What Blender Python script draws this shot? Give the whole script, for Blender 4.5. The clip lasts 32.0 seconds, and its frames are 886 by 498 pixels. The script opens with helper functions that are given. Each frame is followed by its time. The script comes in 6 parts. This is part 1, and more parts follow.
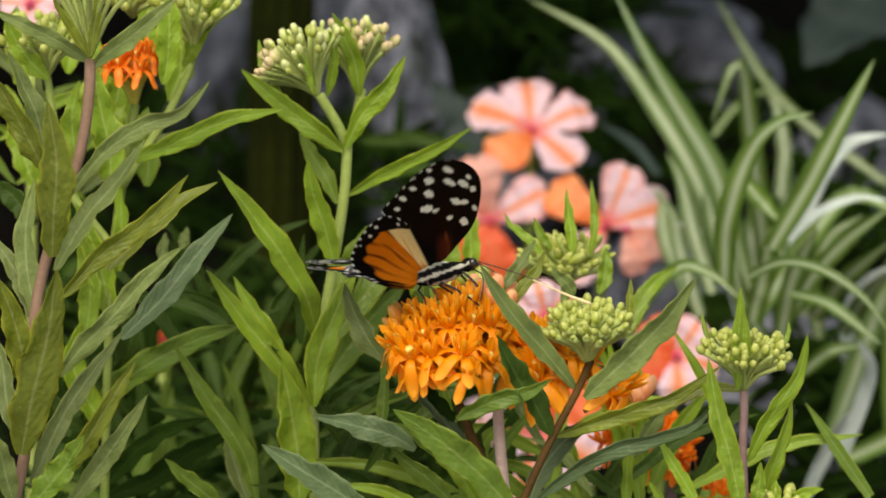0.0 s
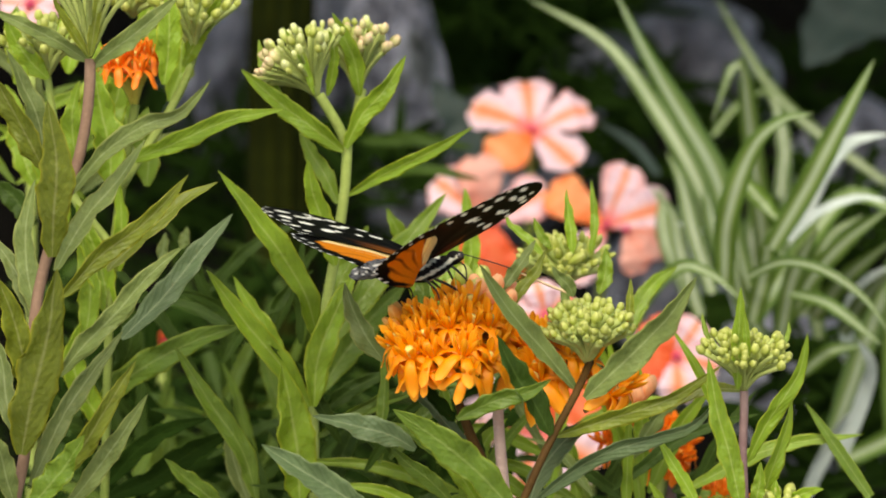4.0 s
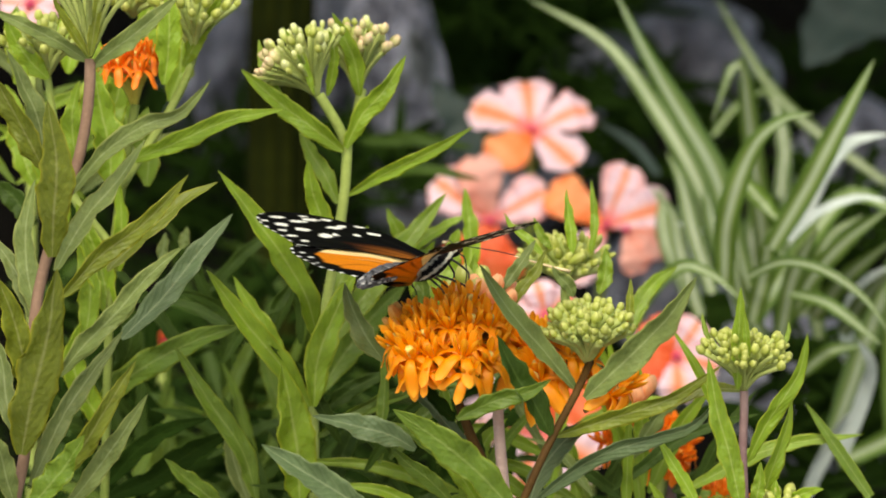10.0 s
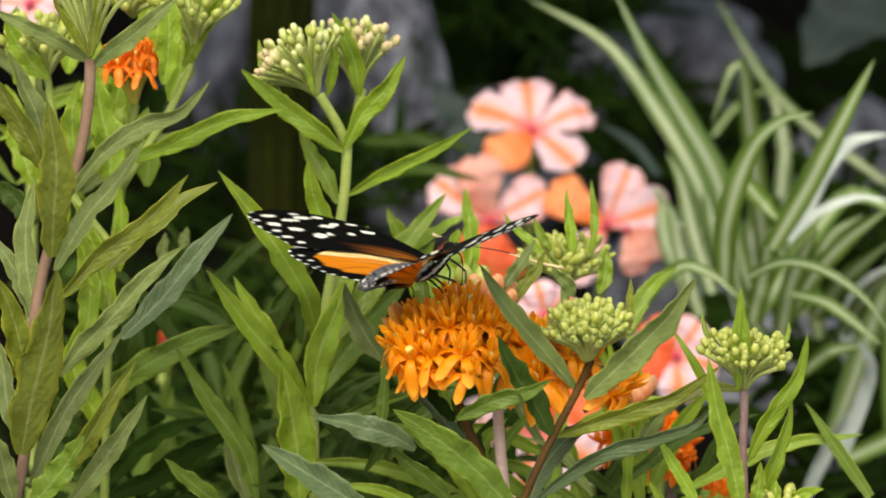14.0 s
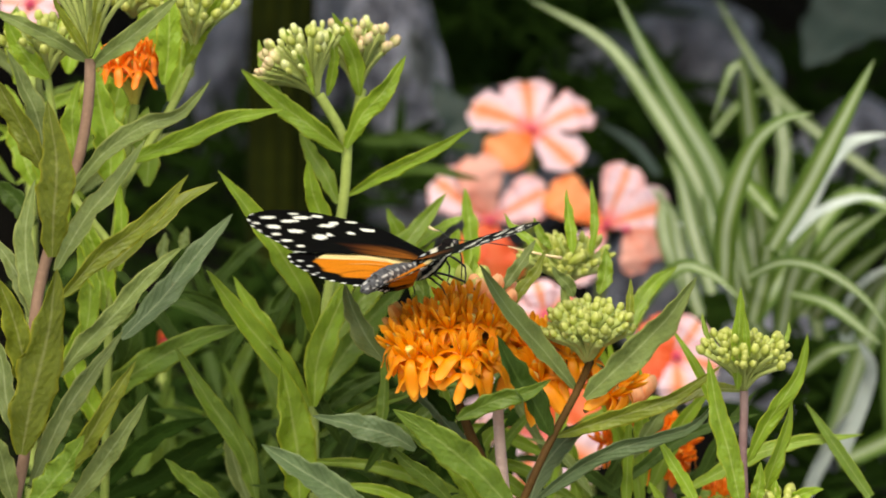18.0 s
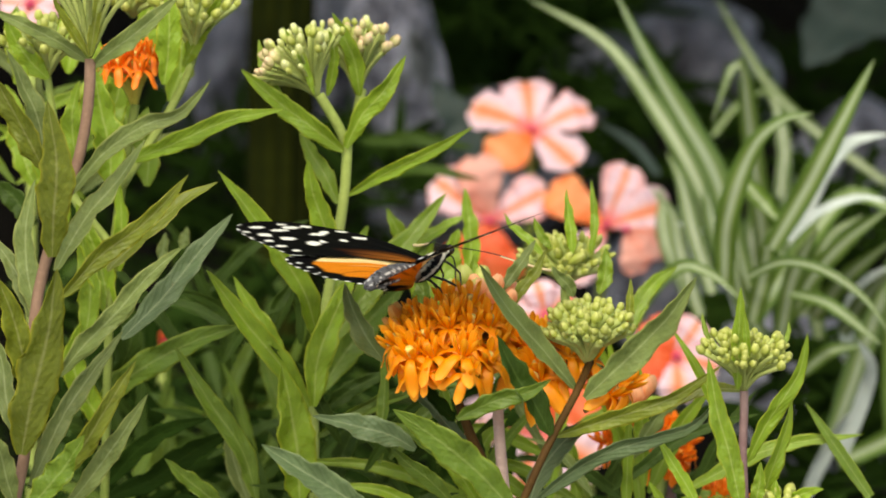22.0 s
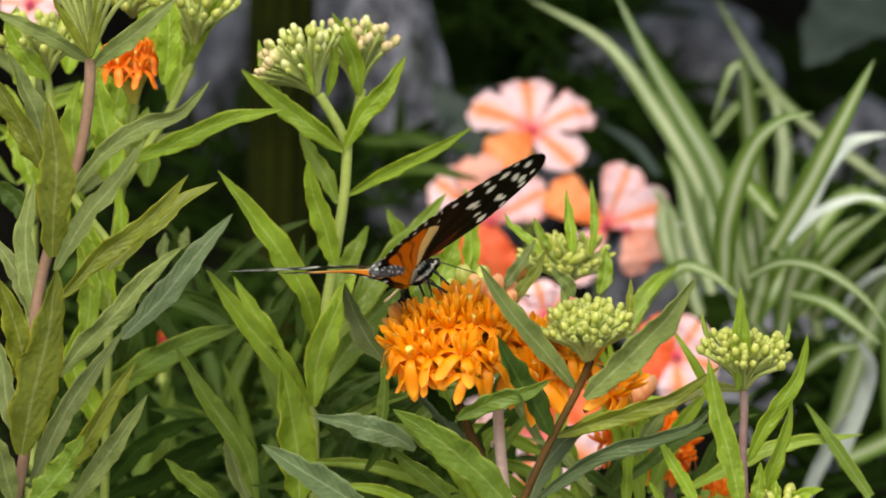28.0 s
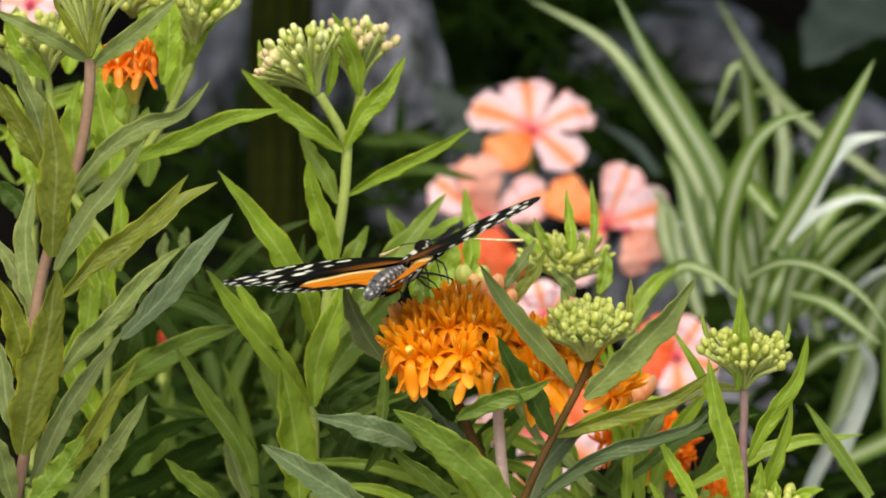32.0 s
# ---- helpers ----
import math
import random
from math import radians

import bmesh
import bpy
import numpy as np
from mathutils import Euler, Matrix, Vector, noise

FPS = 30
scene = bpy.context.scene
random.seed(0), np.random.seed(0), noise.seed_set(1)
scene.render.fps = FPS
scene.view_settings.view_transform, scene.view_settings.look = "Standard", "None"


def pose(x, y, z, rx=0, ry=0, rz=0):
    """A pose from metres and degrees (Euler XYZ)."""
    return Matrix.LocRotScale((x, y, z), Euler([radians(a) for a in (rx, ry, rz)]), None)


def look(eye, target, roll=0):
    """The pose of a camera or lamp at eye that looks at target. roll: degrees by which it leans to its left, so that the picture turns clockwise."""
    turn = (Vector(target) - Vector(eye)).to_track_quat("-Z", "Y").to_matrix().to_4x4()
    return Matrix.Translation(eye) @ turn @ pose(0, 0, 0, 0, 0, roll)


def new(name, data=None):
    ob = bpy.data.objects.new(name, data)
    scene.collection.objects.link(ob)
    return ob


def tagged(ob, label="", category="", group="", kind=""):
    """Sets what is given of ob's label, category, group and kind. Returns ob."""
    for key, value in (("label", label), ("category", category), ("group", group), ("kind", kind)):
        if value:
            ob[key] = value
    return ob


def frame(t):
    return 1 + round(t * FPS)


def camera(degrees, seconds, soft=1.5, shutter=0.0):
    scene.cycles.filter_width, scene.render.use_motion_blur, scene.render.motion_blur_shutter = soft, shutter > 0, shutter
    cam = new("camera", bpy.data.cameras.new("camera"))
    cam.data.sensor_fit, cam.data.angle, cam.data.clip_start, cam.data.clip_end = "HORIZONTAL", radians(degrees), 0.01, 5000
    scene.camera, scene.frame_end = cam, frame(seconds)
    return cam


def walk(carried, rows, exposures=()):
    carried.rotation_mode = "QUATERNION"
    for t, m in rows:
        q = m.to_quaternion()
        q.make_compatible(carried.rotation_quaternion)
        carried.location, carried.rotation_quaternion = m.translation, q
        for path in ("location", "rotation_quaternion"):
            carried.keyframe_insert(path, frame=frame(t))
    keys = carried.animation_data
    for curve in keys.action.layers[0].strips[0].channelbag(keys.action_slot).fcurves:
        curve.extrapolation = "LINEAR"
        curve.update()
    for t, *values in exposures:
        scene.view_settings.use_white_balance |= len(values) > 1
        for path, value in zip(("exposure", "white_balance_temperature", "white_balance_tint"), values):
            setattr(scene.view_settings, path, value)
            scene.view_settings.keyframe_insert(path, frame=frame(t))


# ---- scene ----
cam = camera(12.429, 32.0, soft=1.85)
# a tripod: the camera stands still
EYE, AIM = (0.0000, -0.9848, 0.7736), (0.0000, 0.0000, 0.6000)
walk(cam, [(0.0, look(EYE, AIM)), (32.0, look(EYE, AIM))], exposures=[(0.0, 0.52, 7300, 6), (0.6, 0.74, 7300, 6), (32.0, 0.74, 7300, 6)])
cam.data.dof.use_dof = True
cam.data.dof.focus_distance = 1.0
cam.data.dof.aperture_fstop = 20.5

# ---- daylight: bright cloudy sky, soft sun from above and behind the viewer ----
world = bpy.data.worlds.new("cloudy_sky")
scene.world = world
world.use_nodes = True
wn = world.node_tree
sky = wn.nodes.new("ShaderNodeTexSky")
sky.sky_type, sky.sun_disc = "NISHITA", False
sky.sun_elevation, sky.sun_rotation = radians(52), radians(192)
wn.links.new(sky.outputs["Color"], wn.nodes["Background"].inputs["Color"])
wn.nodes["Background"].inputs["Strength"].default_value = 0.115
sun_data = bpy.data.lights.new("sun", "SUN")
sun_data.energy, sun_data.angle, sun_data.color = 3.1, radians(58), (1.0, 0.94, 0.80)
sun = new("sun", sun_data)
sun.matrix_world = look((-0.45, -2.1, 2.8), (0, 0, 0))


# ---- materials ----
class Mat:
    """A node material with a few shorthands."""

    def __init__(self, name, rough=0.5, metal=0.0, spec=0.5):
        self.mat = bpy.data.materials.new(name)
        self.mat.use_nodes = True
        self.n, self.l = self.mat.node_tree.nodes, self.mat.node_tree.links
        self.p = self.n["Principled BSDF"]
        self.p.inputs["Roughness"].default_value = rough
        self.p.inputs["Metallic"].default_value = metal
        self.p.inputs["Specular IOR Level"].default_value = spec
        self.co = self.n.new("ShaderNodeTexCoord")

    def put(self, node, socket, value):
        if hasattr(value, "links"):
            self.l.new(value, node.inputs[socket])
        else:
            node.inputs[socket].default_value = value

    def noise(self, scale, detail=3.0, rough=0.6, co="Object", out="Fac"):
        n = self.n.new("ShaderNodeTexNoise")
        n.inputs["Scale"].default_value, n.inputs["Detail"].default_value = scale, detail
        n.inputs["Roughness"].default_value = rough
        self.l.new(self.co.outputs[co], n.inputs["Vector"])
        return n.outputs[out]

    def ramp(self, fac, stops, mode="LINEAR"):
        n = self.n.new("ShaderNodeValToRGB")
        n.color_ramp.interpolation = mode
        e = n.color_ramp.elements
        while len(e) < len(stops):
            e.new(0.5)
        for k, (pos, col) in zip(e, stops):
            k.position, k.color = pos, (*col, 1) if len(col) == 3 else col
        self.l.new(fac, n.inputs["Fac"])
        return n.outputs["Color"]

    def mix(self, fac, a, b, blend="MIX"):
        n = self.n.new("ShaderNodeMix")
        n.data_type, n.blend_type = "RGBA", blend
        self.put(n, 0, fac)
        self.put(n, 6, a if hasattr(a, "links") else (*a, 1))
        self.put(n, 7, b if hasattr(b, "links") else (*b, 1))
        return n.outputs[2]

    def math(self, op, a, b=0.0):
        n = self.n.new("ShaderNodeMath")
        n.operation = op
        self.put(n, 0, a)
        self.put(n, 1, b)
        return n.outputs[0]

    def uv(self):
        n = self.n.new("ShaderNodeSeparateXYZ")
        self.l.new(self.co.outputs["UV"], n.inputs[0])
        return n.outputs["X"], n.outputs["Y"]

    def bump(self, height, strength=0.3, dist=0.001):
        n = self.n.new("ShaderNodeBump")
        n.inputs["Strength"].default_value, n.inputs["Distance"].default_value = strength, dist
        self.l.new(height, n.inputs["Height"])
        self.l.new(n.outputs["Normal"], self.p.inputs["Normal"])

    def each(self, amount=0.25):
        """A brightness that differs from object to object."""
        n = self.n.new("ShaderNodeObjectInfo")
        return self.math("ADD", self.math("MULTIPLY", n.outputs["Random"], amount), 1 - amount / 2)

    def color(self, c):
        self.put(self.p, "Base Color", c)
        return self

    def translucent(self, c, amount):
        t = self.n.new("ShaderNodeBsdfTranslucent")
        self.put(t, "Color", c)
        m = self.n.new("ShaderNodeMixShader")
        m.inputs[0].default_value = amount
        self.l.new(self.p.outputs[0], m.inputs[1])
        self.l.new(t.outputs[0], m.inputs[2])
        self.l.new(m.outputs[0], self.n["Material Output"].inputs["Surface"])


def scaled(c, k):
    return tuple(x * k for x in c)


def leaf_material(name, col, rib, edge, rough=0.42, glow=0.25, vary=0.36, vein=0.06, spec=0.45, quilt=0.10):
    m = Mat(name, rough, 0, spec)
    u, v = m.uv()
    across = m.math("ABSOLUTE", m.math("SUBTRACT", v, 0.5))
    c = m.ramp(m.noise(120, 5, 0.65), [(0.28, scaled(col, 0.78)), (0.5, col), (0.74, scaled(col, 1.2))])
    # pale flecks and a few darker blotches
    c = m.mix(m.ramp(m.noise(700, 4), [(0.54, (0, 0, 0)), (0.76, (0.22, 0.22, 0.22))]), c, edge)
    c = m.mix(m.ramp(m.noise(300, 3), [(0.28, (0.3, 0.3, 0.3)), (0.40, (0, 0, 0))]), c, scaled(col, 0.6))
    # side veins run forward from the midrib
    bent = m.math("ADD", m.math("SUBTRACT", u, m.math("MULTIPLY", across, 0.45)), m.math("MULTIPLY", m.noise(140, 3), 0.10))
    wave = m.math("SINE", m.math("MULTIPLY", bent, 66.0))
    veins = m.ramp(wave, [(0.70, (0, 0, 0)), (1.0, (vein, vein, vein))])
    c = m.mix(veins, c, rib)
    c = m.mix(m.ramp(across, [(0.40, (0, 0, 0)), (0.47, (0.3, 0.3, 0.3)), (0.495, (0.75, 0.75, 0.75))]), c, edge)
    c = m.mix(m.ramp(across, [(0.012, (0.42, 0.42, 0.42)), (0.06, (0, 0, 0))]), c, rib)
    c = m.mix(1.0, c, m.each(vary), "MULTIPLY")
    m.color(c)
    m.translucent(c, glow)
    h = m.math("ADD", m.math("MULTIPLY", wave, quilt), m.math("ADD", m.math("MULTIPLY", m.noise(600, 3), 0.7), m.math("MULTIPLY", m.noise(150, 3), 2.2)))
    m.bump(h, 0.42, 0.0008)
    return m.mat


OLIVE = leaf_material("olive_leaf", (0.155, 0.190, 0.014), (0.36, 0.36, 0.15), (0.40, 0.37, 0.02))
BRIGHT = leaf_material("fresh_leaf", (0.192, 0.300, 0.016), (0.42, 0.48, 0.15), (0.38, 0.40, 0.02))
GREY = leaf_material("pale_leaf_underside", (0.152, 0.200, 0.050), (0.36, 0.41, 0.19), (0.34, 0.34, 0.09), 0.6, vein=0.07, quilt=0.08)
BLUE = leaf_material("blue_green_leaf", (0.100, 0.150, 0.058), (0.30, 0.35, 0.19), (0.22, 0.27, 0.12), 0.5, vein=0.10, quilt=0.12)
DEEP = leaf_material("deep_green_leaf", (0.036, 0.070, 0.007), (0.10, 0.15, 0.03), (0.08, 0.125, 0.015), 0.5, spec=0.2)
# Darker leaf green; on the low leaves it takes the place of shade.
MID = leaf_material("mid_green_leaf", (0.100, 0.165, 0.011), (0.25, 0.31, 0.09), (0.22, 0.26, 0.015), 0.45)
# Leaf green darkened so that shade is part of the colour.
SHADE_DARK = leaf_material("dark_leaf", (0.014, 0.032, 0.004), (0.028, 0.055, 0.008), (0.02, 0.042, 0.006), 0.8, spec=0.05)
SLATE = leaf_material("slate_green_leaf", (0.032, 0.052, 0.045), (0.052, 0.075, 0.063), (0.04, 0.06, 0.05), 0.6)


def stripe_material():
    m = Mat("variegated_blade", 0.36, 0, 0.6)
    u, v = m.uv()
    across = m.math("ABSOLUTE", m.math("SUBTRACT", v, 0.5))
    wob = m.math("ADD", across, m.math("MULTIPLY", m.math("SUBTRACT", m.noise(30), 0.5), 0.05))
    c = m.ramp(wob, [(0.06, (0.36, 0.42, 0.28)), (0.18, (0.17, 0.23, 0.07)), (0.32, (0.075, 0.135, 0.014)), (0.5, (0.048, 0.105, 0.008))])
    fine = m.math("SINE", m.math("MULTIPLY", v, 70.0))
    c = m.mix(m.ramp(fine, [(0.2, (0, 0, 0)), (1, (0.25, 0.25, 0.25))]), c, (0.2, 0.28, 0.06))
    c = m.mix(1.0, c, m.each(0.5), "MULTIPLY")
    m.color(c)
    m.translucent(c, 0.2)
    m.bump(fine, 0.15, 0.0005)
    return m.mat


def white_blade_material():
    m = Mat("white_blade", 0.35)
    c = m.ramp(m.noise(60), [(0.3, (0.42, 0.48, 0.45)), (0.7, (0.62, 0.67, 0.64))])
    m.color(c)
    m.translucent(c, 0.2)
    return m.mat


def stem_material(name, low, high):
    m = Mat(name, 0.65, 0, 0.12)
    c = m.ramp(m.noise(60, 5), [(0.3, low), (0.7, high)])
    c = m.mix(m.ramp(m.noise(900, 2), [(0.5, (0, 0, 0)), (0.8, (0.4, 0.4, 0.4))]), c, scaled(high, 1.3))
    m.color(c)
    m.bump(m.noise(700, 3), 0.3, 0.0004)
    return m.mat


def petal_material(name, low, high, tip, glow=0.3, rough=0.45):
    m = Mat(name, rough)
    u, v = m.uv()
    c = m.ramp(m.noise(250, 3), [(0.3, low), (0.7, high)])
    c = m.mix(m.ramp(u, [(0.55, (0, 0, 0)), (1.0, (0.7, 0.7, 0.7))]), c, tip)
    c = m.mix(1.0, c, m.each(0.25), "MULTIPLY")
    m.color(c)
    m.translucent(c, glow)
    m.bump(m.noise(1500, 2), 0.2, 0.0003)
    return m.mat


STRIPE, WHITEB = stripe_material(), white_blade_material()
STEM_PURPLE = stem_material("purple_stem", (0.18, 0.105, 0.105), (0.26, 0.18, 0.17))
STEM_ROSE = stem_material("rosy_brown_stem", (0.17, 0.10, 0.065), (0.25, 0.155, 0.11))
STEM_GREEN = stem_material("green_stem", (0.22, 0.28, 0.06), (0.32, 0.38, 0.11))
STEM_BROWN = stem_material("brown_stem", (0.046, 0.021, 0.005), (0.090, 0.048, 0.012))
STEM_PINK = stem_material("pinkish_stem", (0.34, 0.23, 0.20), (0.48, 0.35, 0.31))
STEM_OLIVE = stem_material("olive_stem", (0.11, 0.15, 0.028), (0.17, 0.21, 0.05))
PEDICEL = stem_material("pale_green_stalk", (0.30, 0.36, 0.09), (0.42, 0.46, 0.17))
PEDICEL_GOLD = stem_material("golden_green_stalk", (0.40, 0.36, 0.05), (0.52, 0.44, 0.09))
PEDICEL_RED = stem_material("reddish_stalk", (0.24, 0.13, 0.05), (0.32, 0.22, 0.07))
ORANGE = petal_material("orange_petal", (0.97, 0.33, 0.004), (0.98, 0.42, 0.008), (0.98, 0.53, 0.05), 0.42)
HOOD = petal_material("amber_hood", (0.97, 0.36, 0.004), (0.98, 0.45, 0.008), (0.98, 0.55, 0.04), 0.42)
ORANGE_DEEP = petal_material("deep_orange_petal", (0.88, 0.18, 0.008), (0.90, 0.24, 0.01), (0.90, 0.30, 0.02))
CORAL = petal_material("coral_bud", (0.92, 0.40, 0.16), (0.94, 0.48, 0.24), (0.95, 0.58, 0.34), 0.45)
AMBER = petal_material("amber_bud", (0.95, 0.42, 0.05), (0.96, 0.52, 0.10), (0.96, 0.60, 0.20), 0.45)
BUD = petal_material("green_bud", (0.38, 0.43, 0.062), (0.46, 0.50, 0.11), (0.56, 0.57, 0.19), 0.22)
BUD_PALE = petal_material("pale_bud", (0.52, 0.57, 0.15), (0.64, 0.67, 0.26), (0.80, 0.80, 0.46), 0.22)
BUD_BLUSH = petal_material("blushing_bud", (0.50, 0.50, 0.18), (0.64, 0.54, 0.28), (0.76, 0.50, 0.36), 0.12)


def impatiens_material():
    """Pale pink petals, each with an orange flush down the middle."""
    m = Mat("bicolor_petal", 0.5)
    u, v = m.uv()
    across = m.math("ABSOLUTE", m.math("SUBTRACT", v, 0.5))
    wob = m.math("ADD", across, m.math("MULTIPLY", m.math("SUBTRACT", m.noise(90, 3), 0.5), 0.12))
    # the flush is broad on some petals and narrow on others
    wob = m.math("MULTIPLY", wob, m.math("MULTIPLY", m.each(0.9), 1.25))
    c = m.ramp(wob, [(0.03, (0.88, 0.22, 0.06)), (0.14, (0.88, 0.46, 0.36)), (0.24, (0.84, 0.58, 0.65)), (0.44, (0.86, 0.66, 0.76)), (0.62, (0.84, 0.48, 0.50))])
    c = m.mix(m.ramp(u, [(0.06, (0.9, 0.9, 0.9)), (0.3, (0, 0, 0))]), c, (0.82, 0.16, 0.16))
    c = m.mix(m.ramp(u, [(0.90, (0, 0, 0)), (1.0, (0.4, 0.4, 0.4))]), c, (0.90, 0.55, 0.48))
    m.color(c)
    m.translucent(c, 0.35)
    ridges = m.math("SINE", m.math("MULTIPLY", v, 60.0))
    m.bump(m.math("ADD", m.math("MULTIPLY", ridges, 0.1), m.noise(300)), 0.12, 0.001)
    return m.mat


def impatiens_red_material(name, low, high):
    m = Mat(name, 0.5)
    u, v = m.uv()
    c = m.ramp(m.noise(70, 3), [(0.35, low), (0.65, high)])
    m.color(c)
    m.translucent(c, 0.45)
    m.bump(m.noise(300), 0.2, 0.001)
    return m.mat


BICOLOR = impatiens_material()
VERMILION = impatiens_red_material("vermilion_petal", (0.82, 0.09, 0.015), (0.88, 0.20, 0.07))
TANGERINE = impatiens_red_material("tangerine_petal", (0.95, 0.24, 0.05), (0.95, 0.40, 0.17))
SALMON = impatiens_red_material("salmon_petal", (0.86, 0.33, 0.24), (0.84, 0.48, 0.42))


def plain(name, col, rough=0.5, spec=0.5, scale=600, vary=0.25, bump=0.2):
    m = Mat(name, rough, 0.0, spec)
    n = m.noise(scale, 4)
    m.color(m.ramp(n, [(0.3, scaled(col, 1 - vary)), (0.7, scaled(col, 1 + vary))]))
    m.bump(n, bump, 0.0004)
    return m.mat


def soil_material():
    m = Mat("dark_soil", 0.95, 0, 0.1)
    n = m.noise(14, 8, 0.7)
    # Near-black soil colours stand in for the deep shadow between the rocks.
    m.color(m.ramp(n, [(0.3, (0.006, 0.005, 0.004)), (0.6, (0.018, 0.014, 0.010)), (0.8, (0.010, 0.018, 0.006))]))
    m.bump(m.noise(60, 8), 0.8, 0.02)
    return m.mat


def rock_material():
    m = Mat("grey_rock", 0.6, 0, 0.4)
    n = m.noise(48, 8, 0.7)
    c = m.ramp(n, [(0.30, (0.02, 0.02, 0.026)), (0.44, (0.20, 0.20, 0.25)), (0.70, (0.50, 0.50, 0.60))])
    c = m.mix(m.ramp(m.noise(26, 5), [(0.53, (0, 0, 0)), (0.63, (0.9, 0.9, 0.9))]), c, (0.02, 0.028, 0.014))
    c = m.mix(1.0, c, m.ramp(m.noise(85, 4), [(0.36, (0.30, 0.30, 0.32)), (0.60, (1.15, 1.15, 1.15))]), "MULTIPLY")
    c = m.mix(1.0, c, m.each(0.25), "MULTIPLY")
    m.color(c)
    m.bump(m.noise(110, 8), 0.9, 0.008)
    return m.mat


SOIL, ROCK = soil_material(), rock_material()
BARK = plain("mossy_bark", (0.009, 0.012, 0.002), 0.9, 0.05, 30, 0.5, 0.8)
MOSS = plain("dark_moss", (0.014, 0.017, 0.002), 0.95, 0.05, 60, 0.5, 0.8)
EYE_MAT = plain("dark_compound_eye", (0.02, 0.014, 0.01), 0.15)
LEG = plain("black_leg", (0.012, 0.01, 0.01), 0.45)
TIP = plain("cream_antenna_tip", (0.80, 0.62, 0.36), 0.6)


def scale_material(name, rough):
    """Wing and body scales: the pattern's pigments lie in the mesh, fine rows of scales over it."""
    m = Mat(name, rough, 0, 0.05)
    a = m.n.new("ShaderNodeVertexColor")
    a.layer_name = "pigment"
    c = m.mix(1.0, a.outputs["Color"], m.ramp(m.noise(2500, 3), [(0.3, (0.8, 0.8, 0.8)), (0.7, (1, 1, 1))]), "MULTIPLY")
    m.color(c)
    m.translucent(c, 0.36)
    m.bump(m.noise(3000, 2), 0.15, 0.0002)
    return m.mat


WING, FUZZ = scale_material("wing_scales", 0.55), scale_material("body_scales", 0.8)


# ---- mesh helpers ----
def mesh_of(name, verts, faces, mat, uvs=None, smooth=True):
    me = bpy.data.meshes.new(name)
    me.from_pydata(verts, [], faces)
    if uvs is not None:
        layer = me.uv_layers.new(name="UVMap")
        idx = np.empty(len(me.loops), dtype=np.int32)
        me.loops.foreach_get("vertex_index", idx)
        layer.data.foreach_set("uv", np.asarray(uvs, dtype=np.float32)[idx].ravel())
    if smooth:
        me.shade_smooth()
    me.materials.append(mat)
    return me


def part(name, data, parent, label="", at=None):
    ob = new(name, data)
    ob.parent = parent
    if at is not None:
        ob.matrix_basis = at
    if label:
        tagged(ob, label)
    return ob


def thing(name, label, category, at=(0, 0, 0), group="", kind=""):
    ob = new(name)
    ob.empty_display_size = 0.02
    ob.location = at
    return tagged(ob, label, category, group, kind)


def spline(pts, n):
    """n + 1 points evenly on a Catmull-Rom curve."""
    p = [Vector(q) for q in pts]
    p = [p[0] * 2 - p[1]] + p + [p[-1] * 2 - p[-2]]
    dense = []
    for i in range(1, len(p) - 2):
        for k in range(12):
            t = k / 12
            a, b, c, d = p[i - 1], p[i], p[i + 1], p[i + 2]
            dense.append(0.5 * (2 * b + (c - a) * t + (2 * a - 5 * b + 4 * c - d) * t * t + (3 * b - a - 3 * c + d) * t ** 3))
    dense.append(p[-2])
    arc = [0.0]
    for a, b in zip(dense, dense[1:]):
        arc.append(arc[-1] + (b - a).length)
    out = []
    j = 0
    for i in range(n + 1):
        s = arc[-1] * i / n
        while j < len(arc) - 2 and arc[j + 1] < s:
            j += 1
        t = (s - arc[j]) / max(arc[j + 1] - arc[j], 1e-9)
        out.append(dense[j].lerp(dense[j + 1], t))
    return out


FACE = Vector((0.0, -0.92, 0.39))


def lance(s):
    return max(0.0, math.sin(math.pi * min(1, 0.04 + 0.96 * s ** 0.85))) ** 0.75


def strap(s):
    return (0.75 + 0.25 * min(1, s * 4)) * min(1.0, ((1 - s) * 2.2)) ** 0.7


def oblong(s):
    return (0.55 + 0.45 * min(1, s * 2.2)) * max(0.0, 1 - max(0.0, (s - 0.72) / 0.28) ** 2.4) ** 0.6


def spoon(s):
    return (0.42 + 0.58 * min(1, s * 1.4)) * max(0.0, 1 - max(0.0, (s - 0.66) / 0.34) ** 2.2) ** 0.55


def heart(s):
    return (0.12 + 0.88 * min(1, s * 1.5) ** 0.9) * (1 - max(0, (s - 0.72) / 0.28) ** 2.6 * 0.62)


